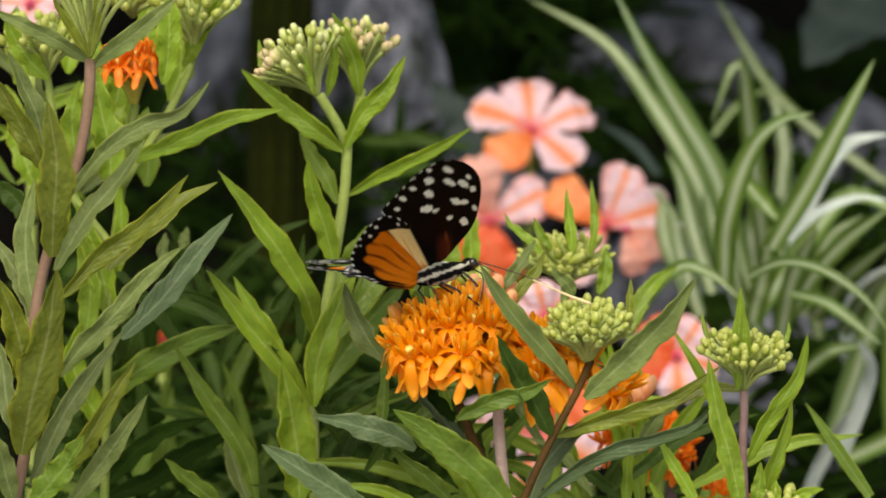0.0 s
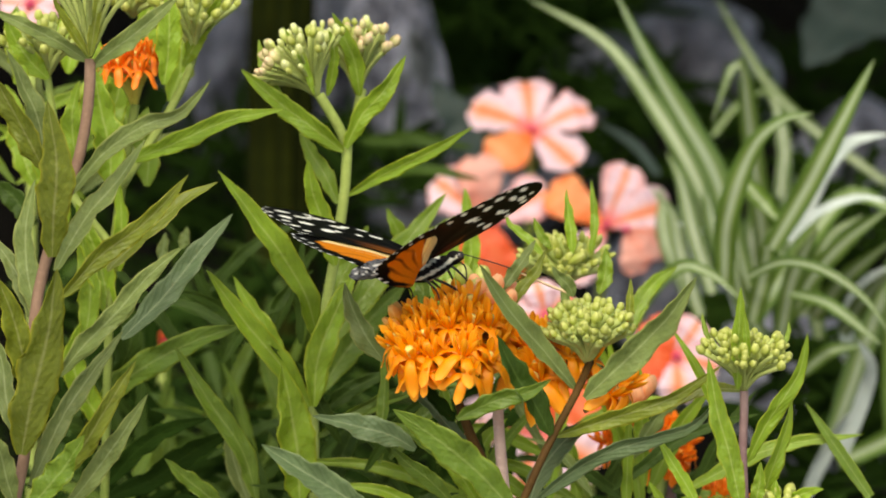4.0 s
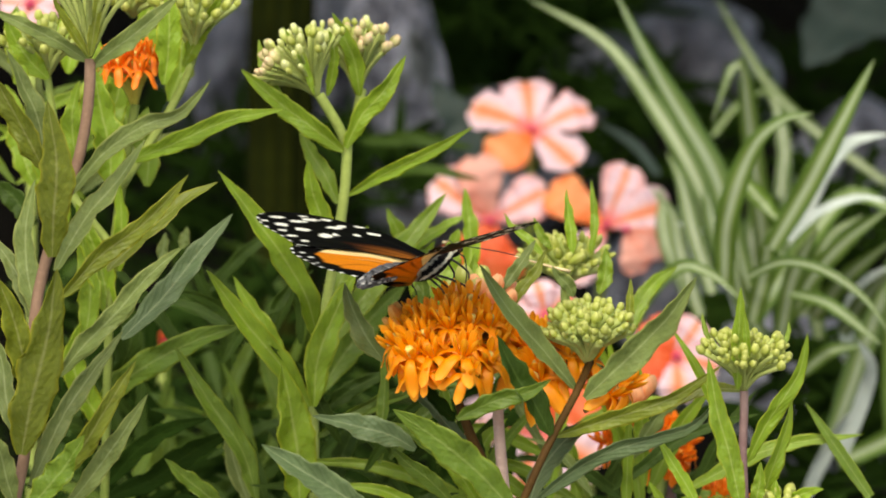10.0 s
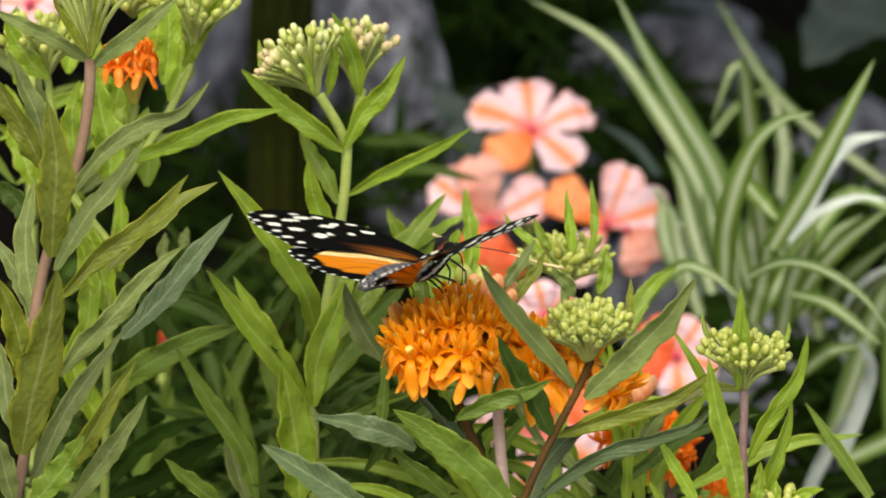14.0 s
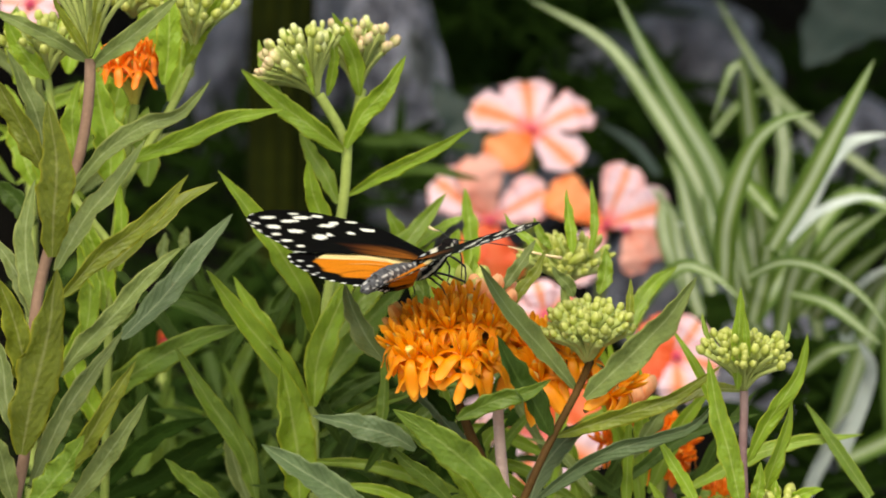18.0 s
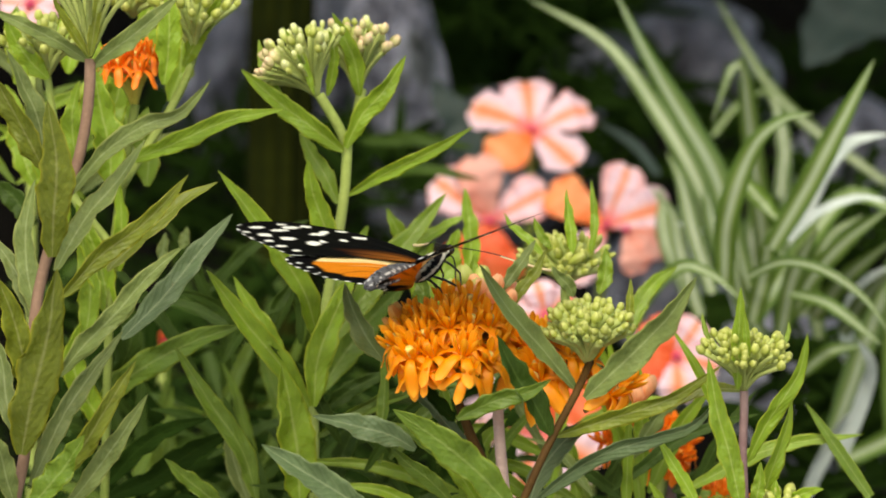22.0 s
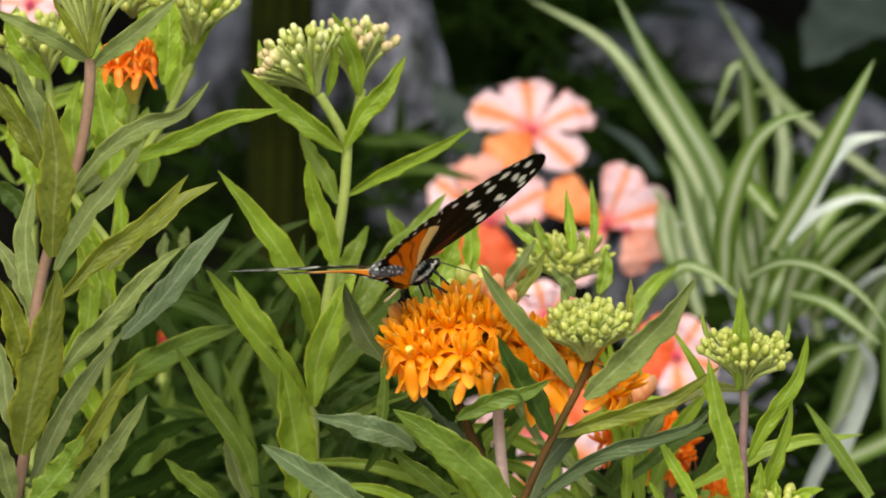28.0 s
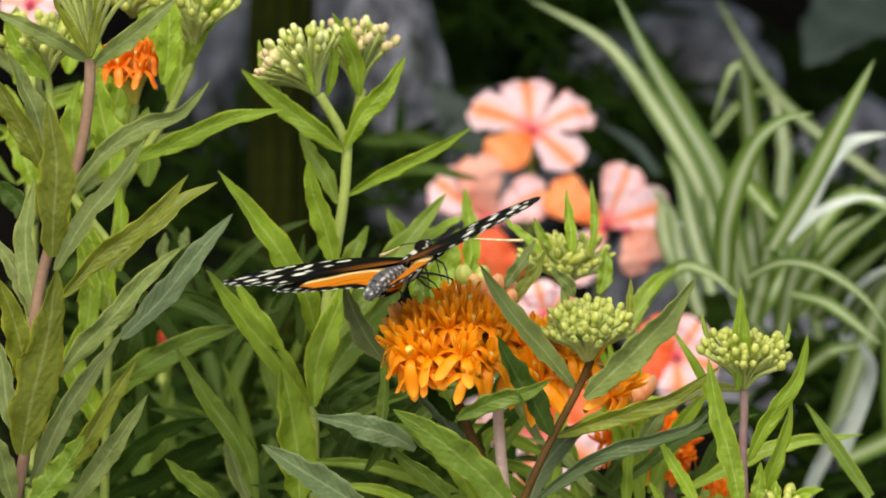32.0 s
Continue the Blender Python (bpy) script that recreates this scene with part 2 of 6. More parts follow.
def blade(pts, width, prof=lance, roll=0.0, fold=0.22, wave=0.0, n=14, m=6, face=None, twist=0.0, thick=0.00035, notch=0.0, seed=0, rough=0.0):
    """Vertices, faces and UVs of a leaf or petal: a midrib line, a width profile, a V fold, a wavy edge, and real thickness."""
    line = spline(pts, n)
    face = Vector(face) if face else FACE
    rng = random.Random(seed)
    ph = rng.uniform(0, 6.28)
    fr = rng.uniform(2.2, 3.6)
    verts, uvs, faces = [], [], []
    up_prev = None
    for i, c in enumerate(line):
        s = i / n
        t = (line[min(i + 1, n)] - line[max(i - 1, 0)]).normalized()
        side = t.cross(face)
        if side.length < 1e-4:
            side = t.cross(Vector((1, 0, 0.1)))
        side.normalize()
        nor = side.cross(t).normalized()
        q = Matrix.Rotation(radians(roll + twist * s), 3, t)
        side, nor = q @ side, q @ nor
        w = max(width * prof(s) / 2, width * 0.008)
        for back in (0, 1):
            for j in range(m + 1):
                x = 2 * j / m - 1
                wx = w * (1 + rough * abs(x) * noise.noise((s * 9 + ph * 5, 3.0 * (x > 0), ph))) if rough else w
                off = side * (x * wx) + nor * (fold * abs(x) ** 1.3 * w)
                off += nor * (wave * w * abs(x) * math.sin(ph + fr * 6.28 * s + (1.3 if x > 0 else 0)))
                if rough:
                    off += nor * (0.22 * w * noise.noise((s * 6 + ph, x * 1.1, ph * 3)))
                if notch:
                    off -= t * (notch * width * max(0.0, s - 0.5) * 2 * (1 - min(1, abs(x) * 2.5)))
                if back:
                    off -= nor * (thick * (1 - x * x) + 0.00002)
                verts.append(c + off)
                uvs.append((s, j / m))
    row = 2 * (m + 1)
    for i in range(n):
        a, b = i * row, (i + 1) * row
        for j in range(m):
            faces.append((a + j, a + j + 1, b + j + 1, b + j))
            faces.append((a + m + 1 + j + 1, a + m + 1 + j, b + m + 1 + j, b + m + 1 + j + 1))
        faces.append((a, b, b + m + 1, a + m + 1))
        faces.append((b + m, a + m, a + 2 * m + 1, b + 2 * m + 1))
    return verts, faces, uvs


def tube(pts, r0, r1, n=10, m=8, closed=True, bulge=None):
    """Vertices, faces and UVs of a tapered round stem along a curve."""
    line = spline(pts, n)
    verts, faces, uvs = [], [], []
    ref = Vector((0.3, -0.9, 0.2))
    for i, c in enumerate(line):
        t = (line[min(i + 1, n)] - line[max(i - 1, 0)]).normalized()
        a = t.cross(ref)
        if a.length < 1e-3:
            a = t.cross(Vector((1, 0, 0)))
        a.normalize()
        b = t.cross(a)
        r = r0 + (r1 - r0) * i / n
        if bulge:
            r *= bulge(i / n)
        for k in range(m):
            th = 2 * math.pi * k / m
            verts.append(c + a * (r * math.cos(th)) + b * (r * math.sin(th)))
            uvs.append((i / n, k / m))
    for i in range(n):
        for k in range(m):
            k2 = (k + 1) % m
            faces.append((i * m + k, i * m + k2, (i + 1) * m + k2, (i + 1) * m + k))
    faces.append(tuple(range(m))[::-1])
    faces.append(tuple(range(n * m, n * m + m)))
    return verts, faces, uvs


def merged(pieces):
    verts, faces, uvs = [], [], []
    for v, f, u in pieces:
        o = len(verts)
        verts += v
        uvs += u
        faces += [tuple(i + o for i in q) for q in f]
    return verts, faces, uvs


def moved(piece, m):
    return [m @ Vector(v) for v in piece[0]], piece[1], piece[2]


def leaf(parent, pts, width, mat, roll=0, fold=0.22, wave=0.14, prof=lance, twist=0, name="leaf", label="", n=18):
    """A leaf from its base to its tip, in world metres."""
    global LEAVES
    LEAVES += 1
    jit = random.Random(LEAVES * 13)
    o = Vector(pts[0])
    off = Vector(parent.location)
    v, f, u = blade([Vector(p) - o for p in pts], 0.77 * width / max(0.75, math.cos(radians(roll))), prof, roll + jit.uniform(-8, 8), fold * (1.45 if prof is lance else 1.0), wave * 1.5, n, 8, None, twist + jit.uniform(-26, 26), seed=LEAVES, rough=0.42 if prof is lance else 0.05)
    me = mesh_of(name, v, f, mat, u)
    return part(name, me, parent, label, Matrix.Translation(o - off))


LEAVES = 0


def stem(parent, pts, r0, r1, mat, name="stem", n=14, label=""):
    o = Vector(pts[0])
    off = Vector(parent.location)
    v, f, u = tube([Vector(p) - o for p in pts], r0, r1, n, 10)
    return part(name, mesh_of(name, v, f, mat, u), parent, label, Matrix.Translation(o - off))


def grounded(pts):
    """The line of a stem carried on down to the soil, bending to the upright."""
    a, b = Vector(pts[0]), Vector(pts[1])
    d = (a - b).normalized()
    low = [a + d * 0.02]
    for k in (0.04, 0.08, 0.14):
        d = (d + Vector((0, 0, -0.5))).normalized()
        low.append(low[-1] + d * k)
    low.append(Vector((low[-1].x, low[-1].y, 0.0)))
    return low[::-1] + list(pts)


# ---- florets and buds, shared by all the heads ----
def ball(rx, rz, m=8, n=6, z0=0.0, squeeze=0.0):
    verts, faces, uvs = [], [], []
    for i in range(n + 1):
        a = math.pi * i / n
        for k in range(m):
            th = 2 * math.pi * k / m
            r = rx * math.sin(a) * (1 + squeeze * math.cos(5 * th) * math.sin(a)) + 1e-6
            verts.append(Vector((r * math.cos(th), r * math.sin(th), z0 + rz * (1 - math.cos(a)))))
            uvs.append((i / n, k / m))
    for i in range(n):
        for k in range(m):
            k2 = (k + 1) % m
            faces.append((i * m + k, i * m + k2, (i + 1) * m + k2, (i + 1) * m + k))
    return verts, faces, uvs


def bud_mesh(name, size, mat, tall=1.0):
    """A plump five-ribbed bud with a blunt, slightly parted tip."""
    m, n = 15, 9
    verts, faces, uvs = [], [], []
    for i in range(n + 1):
        s = i / n
        r = size * 0.46 * max(0.03, math.sin(math.pi * (0.05 + 0.87 * s)) ** 0.75)
        for k in range(m):
            th = 2 * math.pi * k / m
            q = r * (1 + 0.13 * math.cos(5 * th) * min(1, s * 1.6))
            verts.append(Vector((q * math.cos(th), q * math.sin(th), size * tall * (1.36 * s - 0.40 + 0.05 * s * math.cos(5 * th)))))
            uvs.append((s, k / m))
    for i in range(n):
        for k in range(m):
            k2 = (k + 1) % m
            faces.append((i * m + k, i * m + k2, (i + 1) * m + k2, (i + 1) * m + k))
    faces.append(tuple(range(n * m, n * m + m)))
    return mesh_of(name, verts, faces, mat, uvs)


def floret_mesh(name, mat, hood, seed, droop=1.0):
    """Five petals bent down and five upright, cupped hoods round a short pale column."""
    rng = random.Random(seed)
    petals, hoods = [], []
    for k in range(5):
        a = radians(72 * k + rng.uniform(-10, 10))
        q = Matrix.Rotation(a, 4, "Z")
        d = droop * rng.uniform(0.8, 1.15)
        o = 1.35 - 0.35 * d
        line = [(0.0006, 0, 0.0), (0.0022, 0, 0.0005), (0.0042 * o, 0, -0.0006 * d), (0.0054 * o, 0, -0.0024 * d), (0.0064 * o, 0, -0.0044 * d), (0.0076 * o, 0, -0.0058 * d)]
        petals.append(moved(blade(line, 0.0032 * rng.uniform(0.9, 1.1), oblong, 0, -0.16, 0.05, 9, 4, (1, 0, 0.6), thick=0.0002, seed=seed * 7 + k), q))
        q2 = Matrix.Rotation(a + 0.63, 4, "Z")
        t = rng.uniform(0.9, 1.1)
        h = [(0.0008, 0, 0.0003), (0.0019, 0, 0.0020 * t), (0.0028, 0, 0.0042 * t), (0.0031, 0, 0.0062 * t)]
        hoods.append(moved(blade(h, 0.0021, spoon, 0, 0.55, 0.0, 8, 4, (-1, 0, 0.2), thick=0.0003, seed=seed * 9 + k), q2))
    column = [tube([(0, 0, -0.001), (0, 0, 0.001), (0, 0, 0.0030)], 0.0006, 0.0010, 4, 7)]
    v, f, u = merged(petals + hoods + column)
    me = mesh_of(name, v, f, mat, u)
    me.materials.append(hood)
    me.materials.append(COLUMN)
    a, b = (sum(len(p[1]) for p in g) for g in (petals, hoods))
    idx = np.zeros(len(f), dtype=np.int32)
    idx[a:] = 1
    idx[a + b:] = 2
    me.polygons.foreach_set("material_index", idx)
    return me


COLUMN = plain("pale_yellow_column", (0.80, 0.62, 0.16), 0.5)
FLORETS = [floret_mesh("floret", ORANGE, HOOD, s, d) for s, d in enumerate((1.0, 0.85, 1.1, 0.7, 0.95))]
FLORETS_DEEP = [floret_mesh("floret", ORANGE_DEEP, ORANGE_DEEP, s) for s in range(4, 6)]
BUDS = [bud_mesh("bud", 0.0029, BUD), bud_mesh("bud", 0.0023, BUD), bud_mesh("bud", 0.0026, BUD)]
BUDS_LONG = [bud_mesh("bud", 0.0027, BUD, 1.5), bud_mesh("bud", 0.0023, BUD, 1.7), bud_mesh("bud", 0.0029, BUD, 1.3)]
BUDS_PALE = [bud_mesh("bud", 0.0028, BUD_PALE, 1.15), bud_mesh("bud", 0.0024, BUD_PALE, 1.3), BUDS[2]]
BUDS_BLUSH = [bud_mesh("bud", 0.0028, BUD_BLUSH)]
BUDS_CORAL = [bud_mesh("bud", 0.0058, CORAL)]
BUDS_AMBER = [bud_mesh("bud", 0.0056, AMBER, 1.3)]


def dome(n, spread, seed, jitter=0.08):
    """n directions over a cap of that half angle, in an even spiral."""
    rng = random.Random(seed)
    c = math.cos(radians(spread))
    out = []
    for i in range(n):
        z = 1 - (i + 0.5) / n * (1 - c)
        a = i * 2.39996 + rng.uniform(-jitter, jitter) * 3
        r = math.sqrt(max(0, 1 - z * z))
        out.append(Vector((r * math.cos(a), r * math.sin(a), z)))
    return out


def umbel(plant, foot, axis, reach, n, spread, pieces, stalk, seed, flat=1.0, gauge=0.0005, size=1.0, blush=None, blush_dir=None, lift=0.15, name="flower_head", label="", swell=1.3, wild=0.0):
    """A flower head: stalks that fan out from one foot, each with a bud or a floret on its end."""
    rng = random.Random(seed)
    foot = Vector(foot) - Vector(plant.location)
    turn = Vector((0, 0, 1)).rotation_difference(Vector(axis).normalized()).to_matrix()
    stalks, ends = [], []
    for d in dome(n, spread, seed):
        d = (d + Vector((rng.gauss(0, 1), rng.gauss(0, 1), rng.gauss(0, 1))) * 0.11 * wild).normalized()
        r = reach * rng.uniform(0.86 - 0.16 * wild, 1.06)
        e = Vector((d.x, d.y, d.z * flat)) * r
        mid = Vector((d.x * 0.36, d.y * 0.36, d.z * flat * 0.55)) * r
        stalks.append(tube([(0, 0, 0), turn @ mid, turn @ e], gauge, gauge * swell, 6, 5))
        ends.append((turn @ e, turn @ (Vector((d.x, d.y, d.z * 0.9 + lift))).normalized()))
    v, f, u = merged(stalks)
    head = part(name, mesh_of(name, v, f, stalk, u), plant, label, Matrix.Translation(foot))
    for e, d in ends:
        me = rng.choice(pieces)
        if blush and d.dot(Vector(blush_dir).normalized()) + rng.uniform(-0.3, 0.3) > 0.84:
            me = rng.choice(blush)
        d = (d + Vector((rng.gauss(0, 1), rng.gauss(0, 1), 0)) * 0.3 * wild).normalized()
        q = Vector((0, 0, 1)).rotation_difference(d).to_matrix().to_4x4() @ Matrix.Rotation(rng.uniform(0, 6.28), 4, "Z")
        part(me.name.split(".")[0], me, head, "", Matrix.Translation(e) @ q @ Matrix.Scale(size * rng.uniform(0.8 - 0.15 * wild, 1.15 + 0.2 * wild), 4))
    return head


# ---- the ground and the rockery behind ----
def ground_sheet():
    verts, faces = [], []
    xs = [-60, -20, -6, -2.5] + [-1.6 + 0.1 * i for i in range(33)] + [2.5, 6, 20, 60]
    ys = [-60, -20, -6, -3] + [-1.6 + 0.1 * i for i in range(33)] + [2.2, 3, 6, 20, 60]
    for y in ys:
        for x in xs:
            bank = 0.55 * max(0.0, min(1.0, (y - 0.75) / 0.7)) if abs(y) < 20 else 0.55 * (y > 0)
            verts.append((x, y, bank + 0.02 * noise.noise((x * 3, y * 3, 0)) - 0.005))
    w = len(xs)
    for j in range(len(ys) - 1):
        for i in range(w - 1):
            faces.append((j * w + i, j * w + i + 1, (j + 1) * w + i + 1, (j + 1) * w + i))
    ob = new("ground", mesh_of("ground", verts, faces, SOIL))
    return tagged(ob, "garden soil rising to a bank, darkened in place of deep shadow", "ground", kind="structure")


ground_sheet()
# Unseen pale slab in front, added to bounce light onto the undersides.
bm = bmesh.new()
bmesh.ops.create_cube(bm, size=1.0, matrix=Matrix.LocRotScale((0, -1.45, 0.02), None, (16.0, 2.2, 0.08)))
bmesh.ops.bevel(bm, geom=bm.edges[:], offset=0.008, segments=2, affect="EDGES")
bounce_slab = bpy.data.meshes.new("path")
bm.to_mesh(bounce_slab)
bm.free()
bounce_slab.materials.append(plain("pale_concrete", (0.46, 0.44, 0.40), 0.9, 0.2, 25, 0.2, 0.4))
tagged(new("path", bounce_slab), "unseen pale slab added to bounce light upwards", "path", kind="structure")


def rock(centre, size, seed, label="grey weathered rock in a shady rockery"):
    rng = random.Random(seed)
    bm = bmesh.new()
    bmesh.ops.create_icosphere(bm, subdivisions=4, radius=1.0)
    o = Vector((rng.uniform(0, 50), rng.uniform(0, 50), seed))
    for v in bm.verts:
        p = v.co.copy()
        k = 1 + 0.35 * noise.noise(p * 0.9 + o) + 0.16 * noise.noise(p * 2.3 + o) + 0.05 * noise.noise(p * 6 + o)
        # flat broken faces
        for a in range(4):
            d = Vector((math.sin(seed + a * 2.1), math.cos(seed * 1.7 + a), math.sin(a * 1.3 + seed * 0.5))).normalized()
            h = (p * k).dot(d)
            if h > 0.72:
                p = p - d * (h - 0.72) / k * 0.85
        v.co = Vector((p.x * k * size[0], p.y * k * size[1], p.z * k * size[2]))
    me = bpy.data.meshes.new("rock")
    bm.to_mesh(me)
    bm.free()
    me.shade_smooth()
    me.materials.append(ROCK)
    ob = new("rock", me)
    ob.matrix_basis = Matrix.Translation(centre) @ Matrix.Rotation(rng.uniform(-0.3, 0.3), 4, "Y")
    return tagged(ob, label, "rock", "rockery stones")


rock((-0.0189, 0.6223, 0.5590), (0.019, 0.03, 0.05), 3)
rock((-0.0531, 0.9734, 0.5342), (0.030, 0.05, 0.05), 4)
rock((-0.1064, 0.9710, 0.5208), (0.03, 0.04, 0.06), 5)
rock((0.0616, 0.9220, 0.5311), (0.03, 0.05, 0.02), 6)
rock((0.1167, 1.0240, 0.5337), (0.036, 0.05, 0.016), 7)
rock((0.1403, 0.9195, 0.5167), (0.02, 0.04, 0.026), 8)
rock((0.1248, 0.9705, 0.5181), (0.028, 0.05, 0.034), 9)
rock((0.2016, 0.9116, 0.4720), (0.04, 0.05, 0.04), 10)
rock((0.1127, 0.7822, 0.4293), (0.05, 0.05, 0.034), 11)
rock((0.1448, 0.6983, 0.4140), (0.055, 0.05, 0.034), 12)
rock((0.1052, 1.0693, 0.5023), (0.02, 0.05, 0.03), 15)
rock((0.0192, 0.8137, 0.4927), (0.05, 0.05, 0.04), 16)

# a dark mossy trunk behind
trunk = thing("tree_trunk", "dark mossy trunk in the shade", "tree", (0, 0, 0))
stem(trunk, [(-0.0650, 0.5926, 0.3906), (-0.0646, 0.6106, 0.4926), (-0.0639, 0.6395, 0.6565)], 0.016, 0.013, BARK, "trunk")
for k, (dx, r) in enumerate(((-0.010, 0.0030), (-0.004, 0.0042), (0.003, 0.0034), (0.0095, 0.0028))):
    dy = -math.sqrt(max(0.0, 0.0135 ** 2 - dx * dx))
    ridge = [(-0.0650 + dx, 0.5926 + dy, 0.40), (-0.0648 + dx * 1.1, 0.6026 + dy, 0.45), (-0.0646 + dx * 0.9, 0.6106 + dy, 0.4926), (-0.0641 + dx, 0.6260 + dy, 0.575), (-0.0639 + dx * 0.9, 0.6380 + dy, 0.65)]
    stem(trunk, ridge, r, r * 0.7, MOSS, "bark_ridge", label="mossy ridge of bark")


# ---- undergrowth ----
def undergrowth(name, label, boxes, mats, seed, size):
    """Loose small leaves on thin shoots that fill the shade between the plants."""
    rng = random.Random(seed)
    pieces, idx = [], []
    for (lo, hi, count) in boxes:
        for _ in range(count):
            p = Vector([rng.uniform(a, b) for a, b in zip(lo, hi)])
            d = Vector((rng.uniform(-1, 1), rng.uniform(-0.6, 0.6), rng.uniform(-0.2, 1.0))).normalized()
            ln = rng.uniform(*size)
            bend = Vector((0, 0, -rng.uniform(0, 0.3) * ln))
            b = blade([p, p + d * ln * 0.5, p + d * ln + bend], ln * rng.uniform(0.10, 0.2), lance, rng.uniform(-50, 50), 0.2, 0.05, 6, 2)
            pieces.append(b)
            idx += [rng.randrange(len(mats))] * len(b[1])
    v, f, u = merged(pieces)
    me = mesh_of(name, v, f, mats[0], u)
    for m in mats[1:]:
        me.materials.append(m)
    me.polygons.foreach_set("material_index", np.array(idx, dtype=np.int32))
    return tagged(new(name, me), label, "undergrowth", kind="stuff")


# ---- milkweed plants ----
def milkweed(label, base, group="milkweed plants"):
    return thing("milkweed", label, "plant", (base[0], base[1], 0.0), group)


UP = (0.0, -0.12, 1.0)

# the tall one with a purple stem, crowded with leaves
line = [(-0.1054, -0.0108, 0.5386), (-0.1026, -0.0084, 0.5523), (-0.1003, -0.0029, 0.5837), (-0.0964, 0.0003, 0.6015), (-0.0897, 0.0038, 0.6213), (-0.0871, 0.0063, 0.6357), (-0.0867, 0.0081, 0.6460)]
A = milkweed("tall milkweed with purple stem and narrow olive leaves", line[0])
stem(A, grounded(line), 0.0019, 0.0014, STEM_ROSE, n=110)
leaf(A, [(-0.0874, 0.0080, 0.6455), (-0.0933, 0.0054, 0.6501), (-0.1006, 0.0028, 0.6543), (-0.1105, 0.0003, 0.6594)], 0.0050, GREY, -20)
leaf(A, [(-0.0860, 0.0078, 0.6442), (-0.0817, 0.0068, 0.6479), (-0.0746, 0.0060, 0.6532), (-0.0644, 0.0059, 0.6620)], 0.0058, GREY, 20, 0.3)
leaf(A, [(-0.0915, 0.0023, 0.6131), (-0.0836, 0.0010, 0.6232), (-0.0730, -0.0007, 0.6308), (-0.0639, -0.0031, 0.6342), (-0.0565, -0.0047, 0.6425)], 0.0058, GREY, 10, 0.3, 0.2, twist=25)
leaf(A, [(-0.0955, -0.0062, 0.5991), (-0.0947, -0.0090, 0.6101), (-0.0935, -0.0115, 0.6230), (-0.0953, -0.0135, 0.6387)], 0.0108, OLIVE, 5, 0.12, 0.06)
leaf(A, [(-0.0953, -0.0009, 0.5947), (-0.0882, 0.0025, 0.6068), (-0.0799, 0.0056, 0.6164), (-0.0736, 0.0086, 0.6258)], 0.0072, GREY, -10)
leaf(A, [(-0.0936, -0.0020, 0.5885), (-0.0844, -0.0023, 0.5984), (-0.0739, -0.0030, 0.6063), (-0.0675, -0.0038, 0.6127), (-0.0621, -0.0047, 0.6192)], 0.0056, OLIVE, 30, 0.35, 0.2)
leaf(A, [(-0.0829, 0.0040, 0.5938), (-0.0733, 0.0080, 0.6030), (-0.0644, 0.0115, 0.6098), (-0.0561, 0.0147, 0.6144)], 0.0072, OLIVE, -10)
leaf(A, [(-0.0980, 0.0053, 0.6183), (-0.0992, 0.0053, 0.6302), (-0.1031, 0.0050, 0.6401), (-0.1068, 0.0045, 0.6488)], 0.0064, GREY, 0)
leaf(A, [(-0.0979, 0.0014, 0.6196), (-0.1015, 0.0001, 0.6275), (-0.1053, -0.0012, 0.6354), (-0.1099, -0.0024, 0.6438)], 0.0081, OLIVE, -15)
leaf(A, [(-0.0997, -0.0030, 0.5830), (-0.1022, -0.0009, 0.5947), (-0.1025, 0.0010, 0.6056), (-0.1003, 0.0030, 0.6168)], 0.0069, GREY, 0)
leaf(A, [(-0.1024, -0.0205, 0.5529), (-0.0994, -0.0241, 0.5670), (-0.0948, -0.0271, 0.5843), (-0.0921, -0.0304, 0.6006)], 0.0139, OLIVE, 5, 0.14, 0.05)
leaf(A, [(-0.1021, -0.0110, 0.5663), (-0.1020, -0.0146, 0.5748), (-0.1042, -0.0176, 0.5866), (-0.1075, -0.0209, 0.5969)], 0.0086, OLIVE, -10, 0.2)
leaf(A, [(-0.1006, -0.0031, 0.5824), (-0.1037, -0.0001, 0.5917), (-0.1092, 0.0027, 0.5997), (-0.1135, 0.0044, 0.6022)], 0.0058, GREY, 0)
leaf(A, [(-0.0943, -0.0054, 0.5694), (-0.0878, -0.0065, 0.5774), (-0.0800, -0.0077, 0.5854), (-0.0720, -0.0086, 0.5947), (-0.0631, -0.0097, 0.6025)], 0.0069, GREY, 20, 0.25, 0.25)
leaf(A, [(-0.0967, -0.0140, 0.5436), (-0.0888, -0.0161, 0.5526), (-0.0816, -0.0178, 0.5642), (-0.0743, -0.0195, 0.5761)], 0.0053, OLIVE, 35, 0.3)
leaf(A, [(-0.0922, -0.0109, 0.5379), (-0.0879, -0.0121, 0.5432), (-0.0801, -0.0122, 0.5538), (-0.0721, -0.0121, 0.5661)], 0.0064, GREY, 10)
# Low leaf in the darker green, which stands in for shade here.
leaf(A, [(-0.1000, -0.0226, 0.5407), (-0.0936, -0.0240, 0.5481), (-0.0893, -0.0257, 0.5541), (-0.0864, -0.0275, 0.5594)], 0.0090, MID, 0, 0.2)
leaf(A, [(-0.1017, -0.0062, 0.5418), (-0.0942, -0.0013, 0.5578), (-0.0874, 0.0024, 0.5677), (-0.0794, 0.0063, 0.5784)], 0.0067, GREY, 0)
leaf(A, [(-0.1047, -0.0079, 0.5550), (-0.1074, -0.0052, 0.5629), (-0.1085, -0.0024, 0.5709), (-0.1107, 0.0003, 0.5788)], 0.0067, GREY, 0)
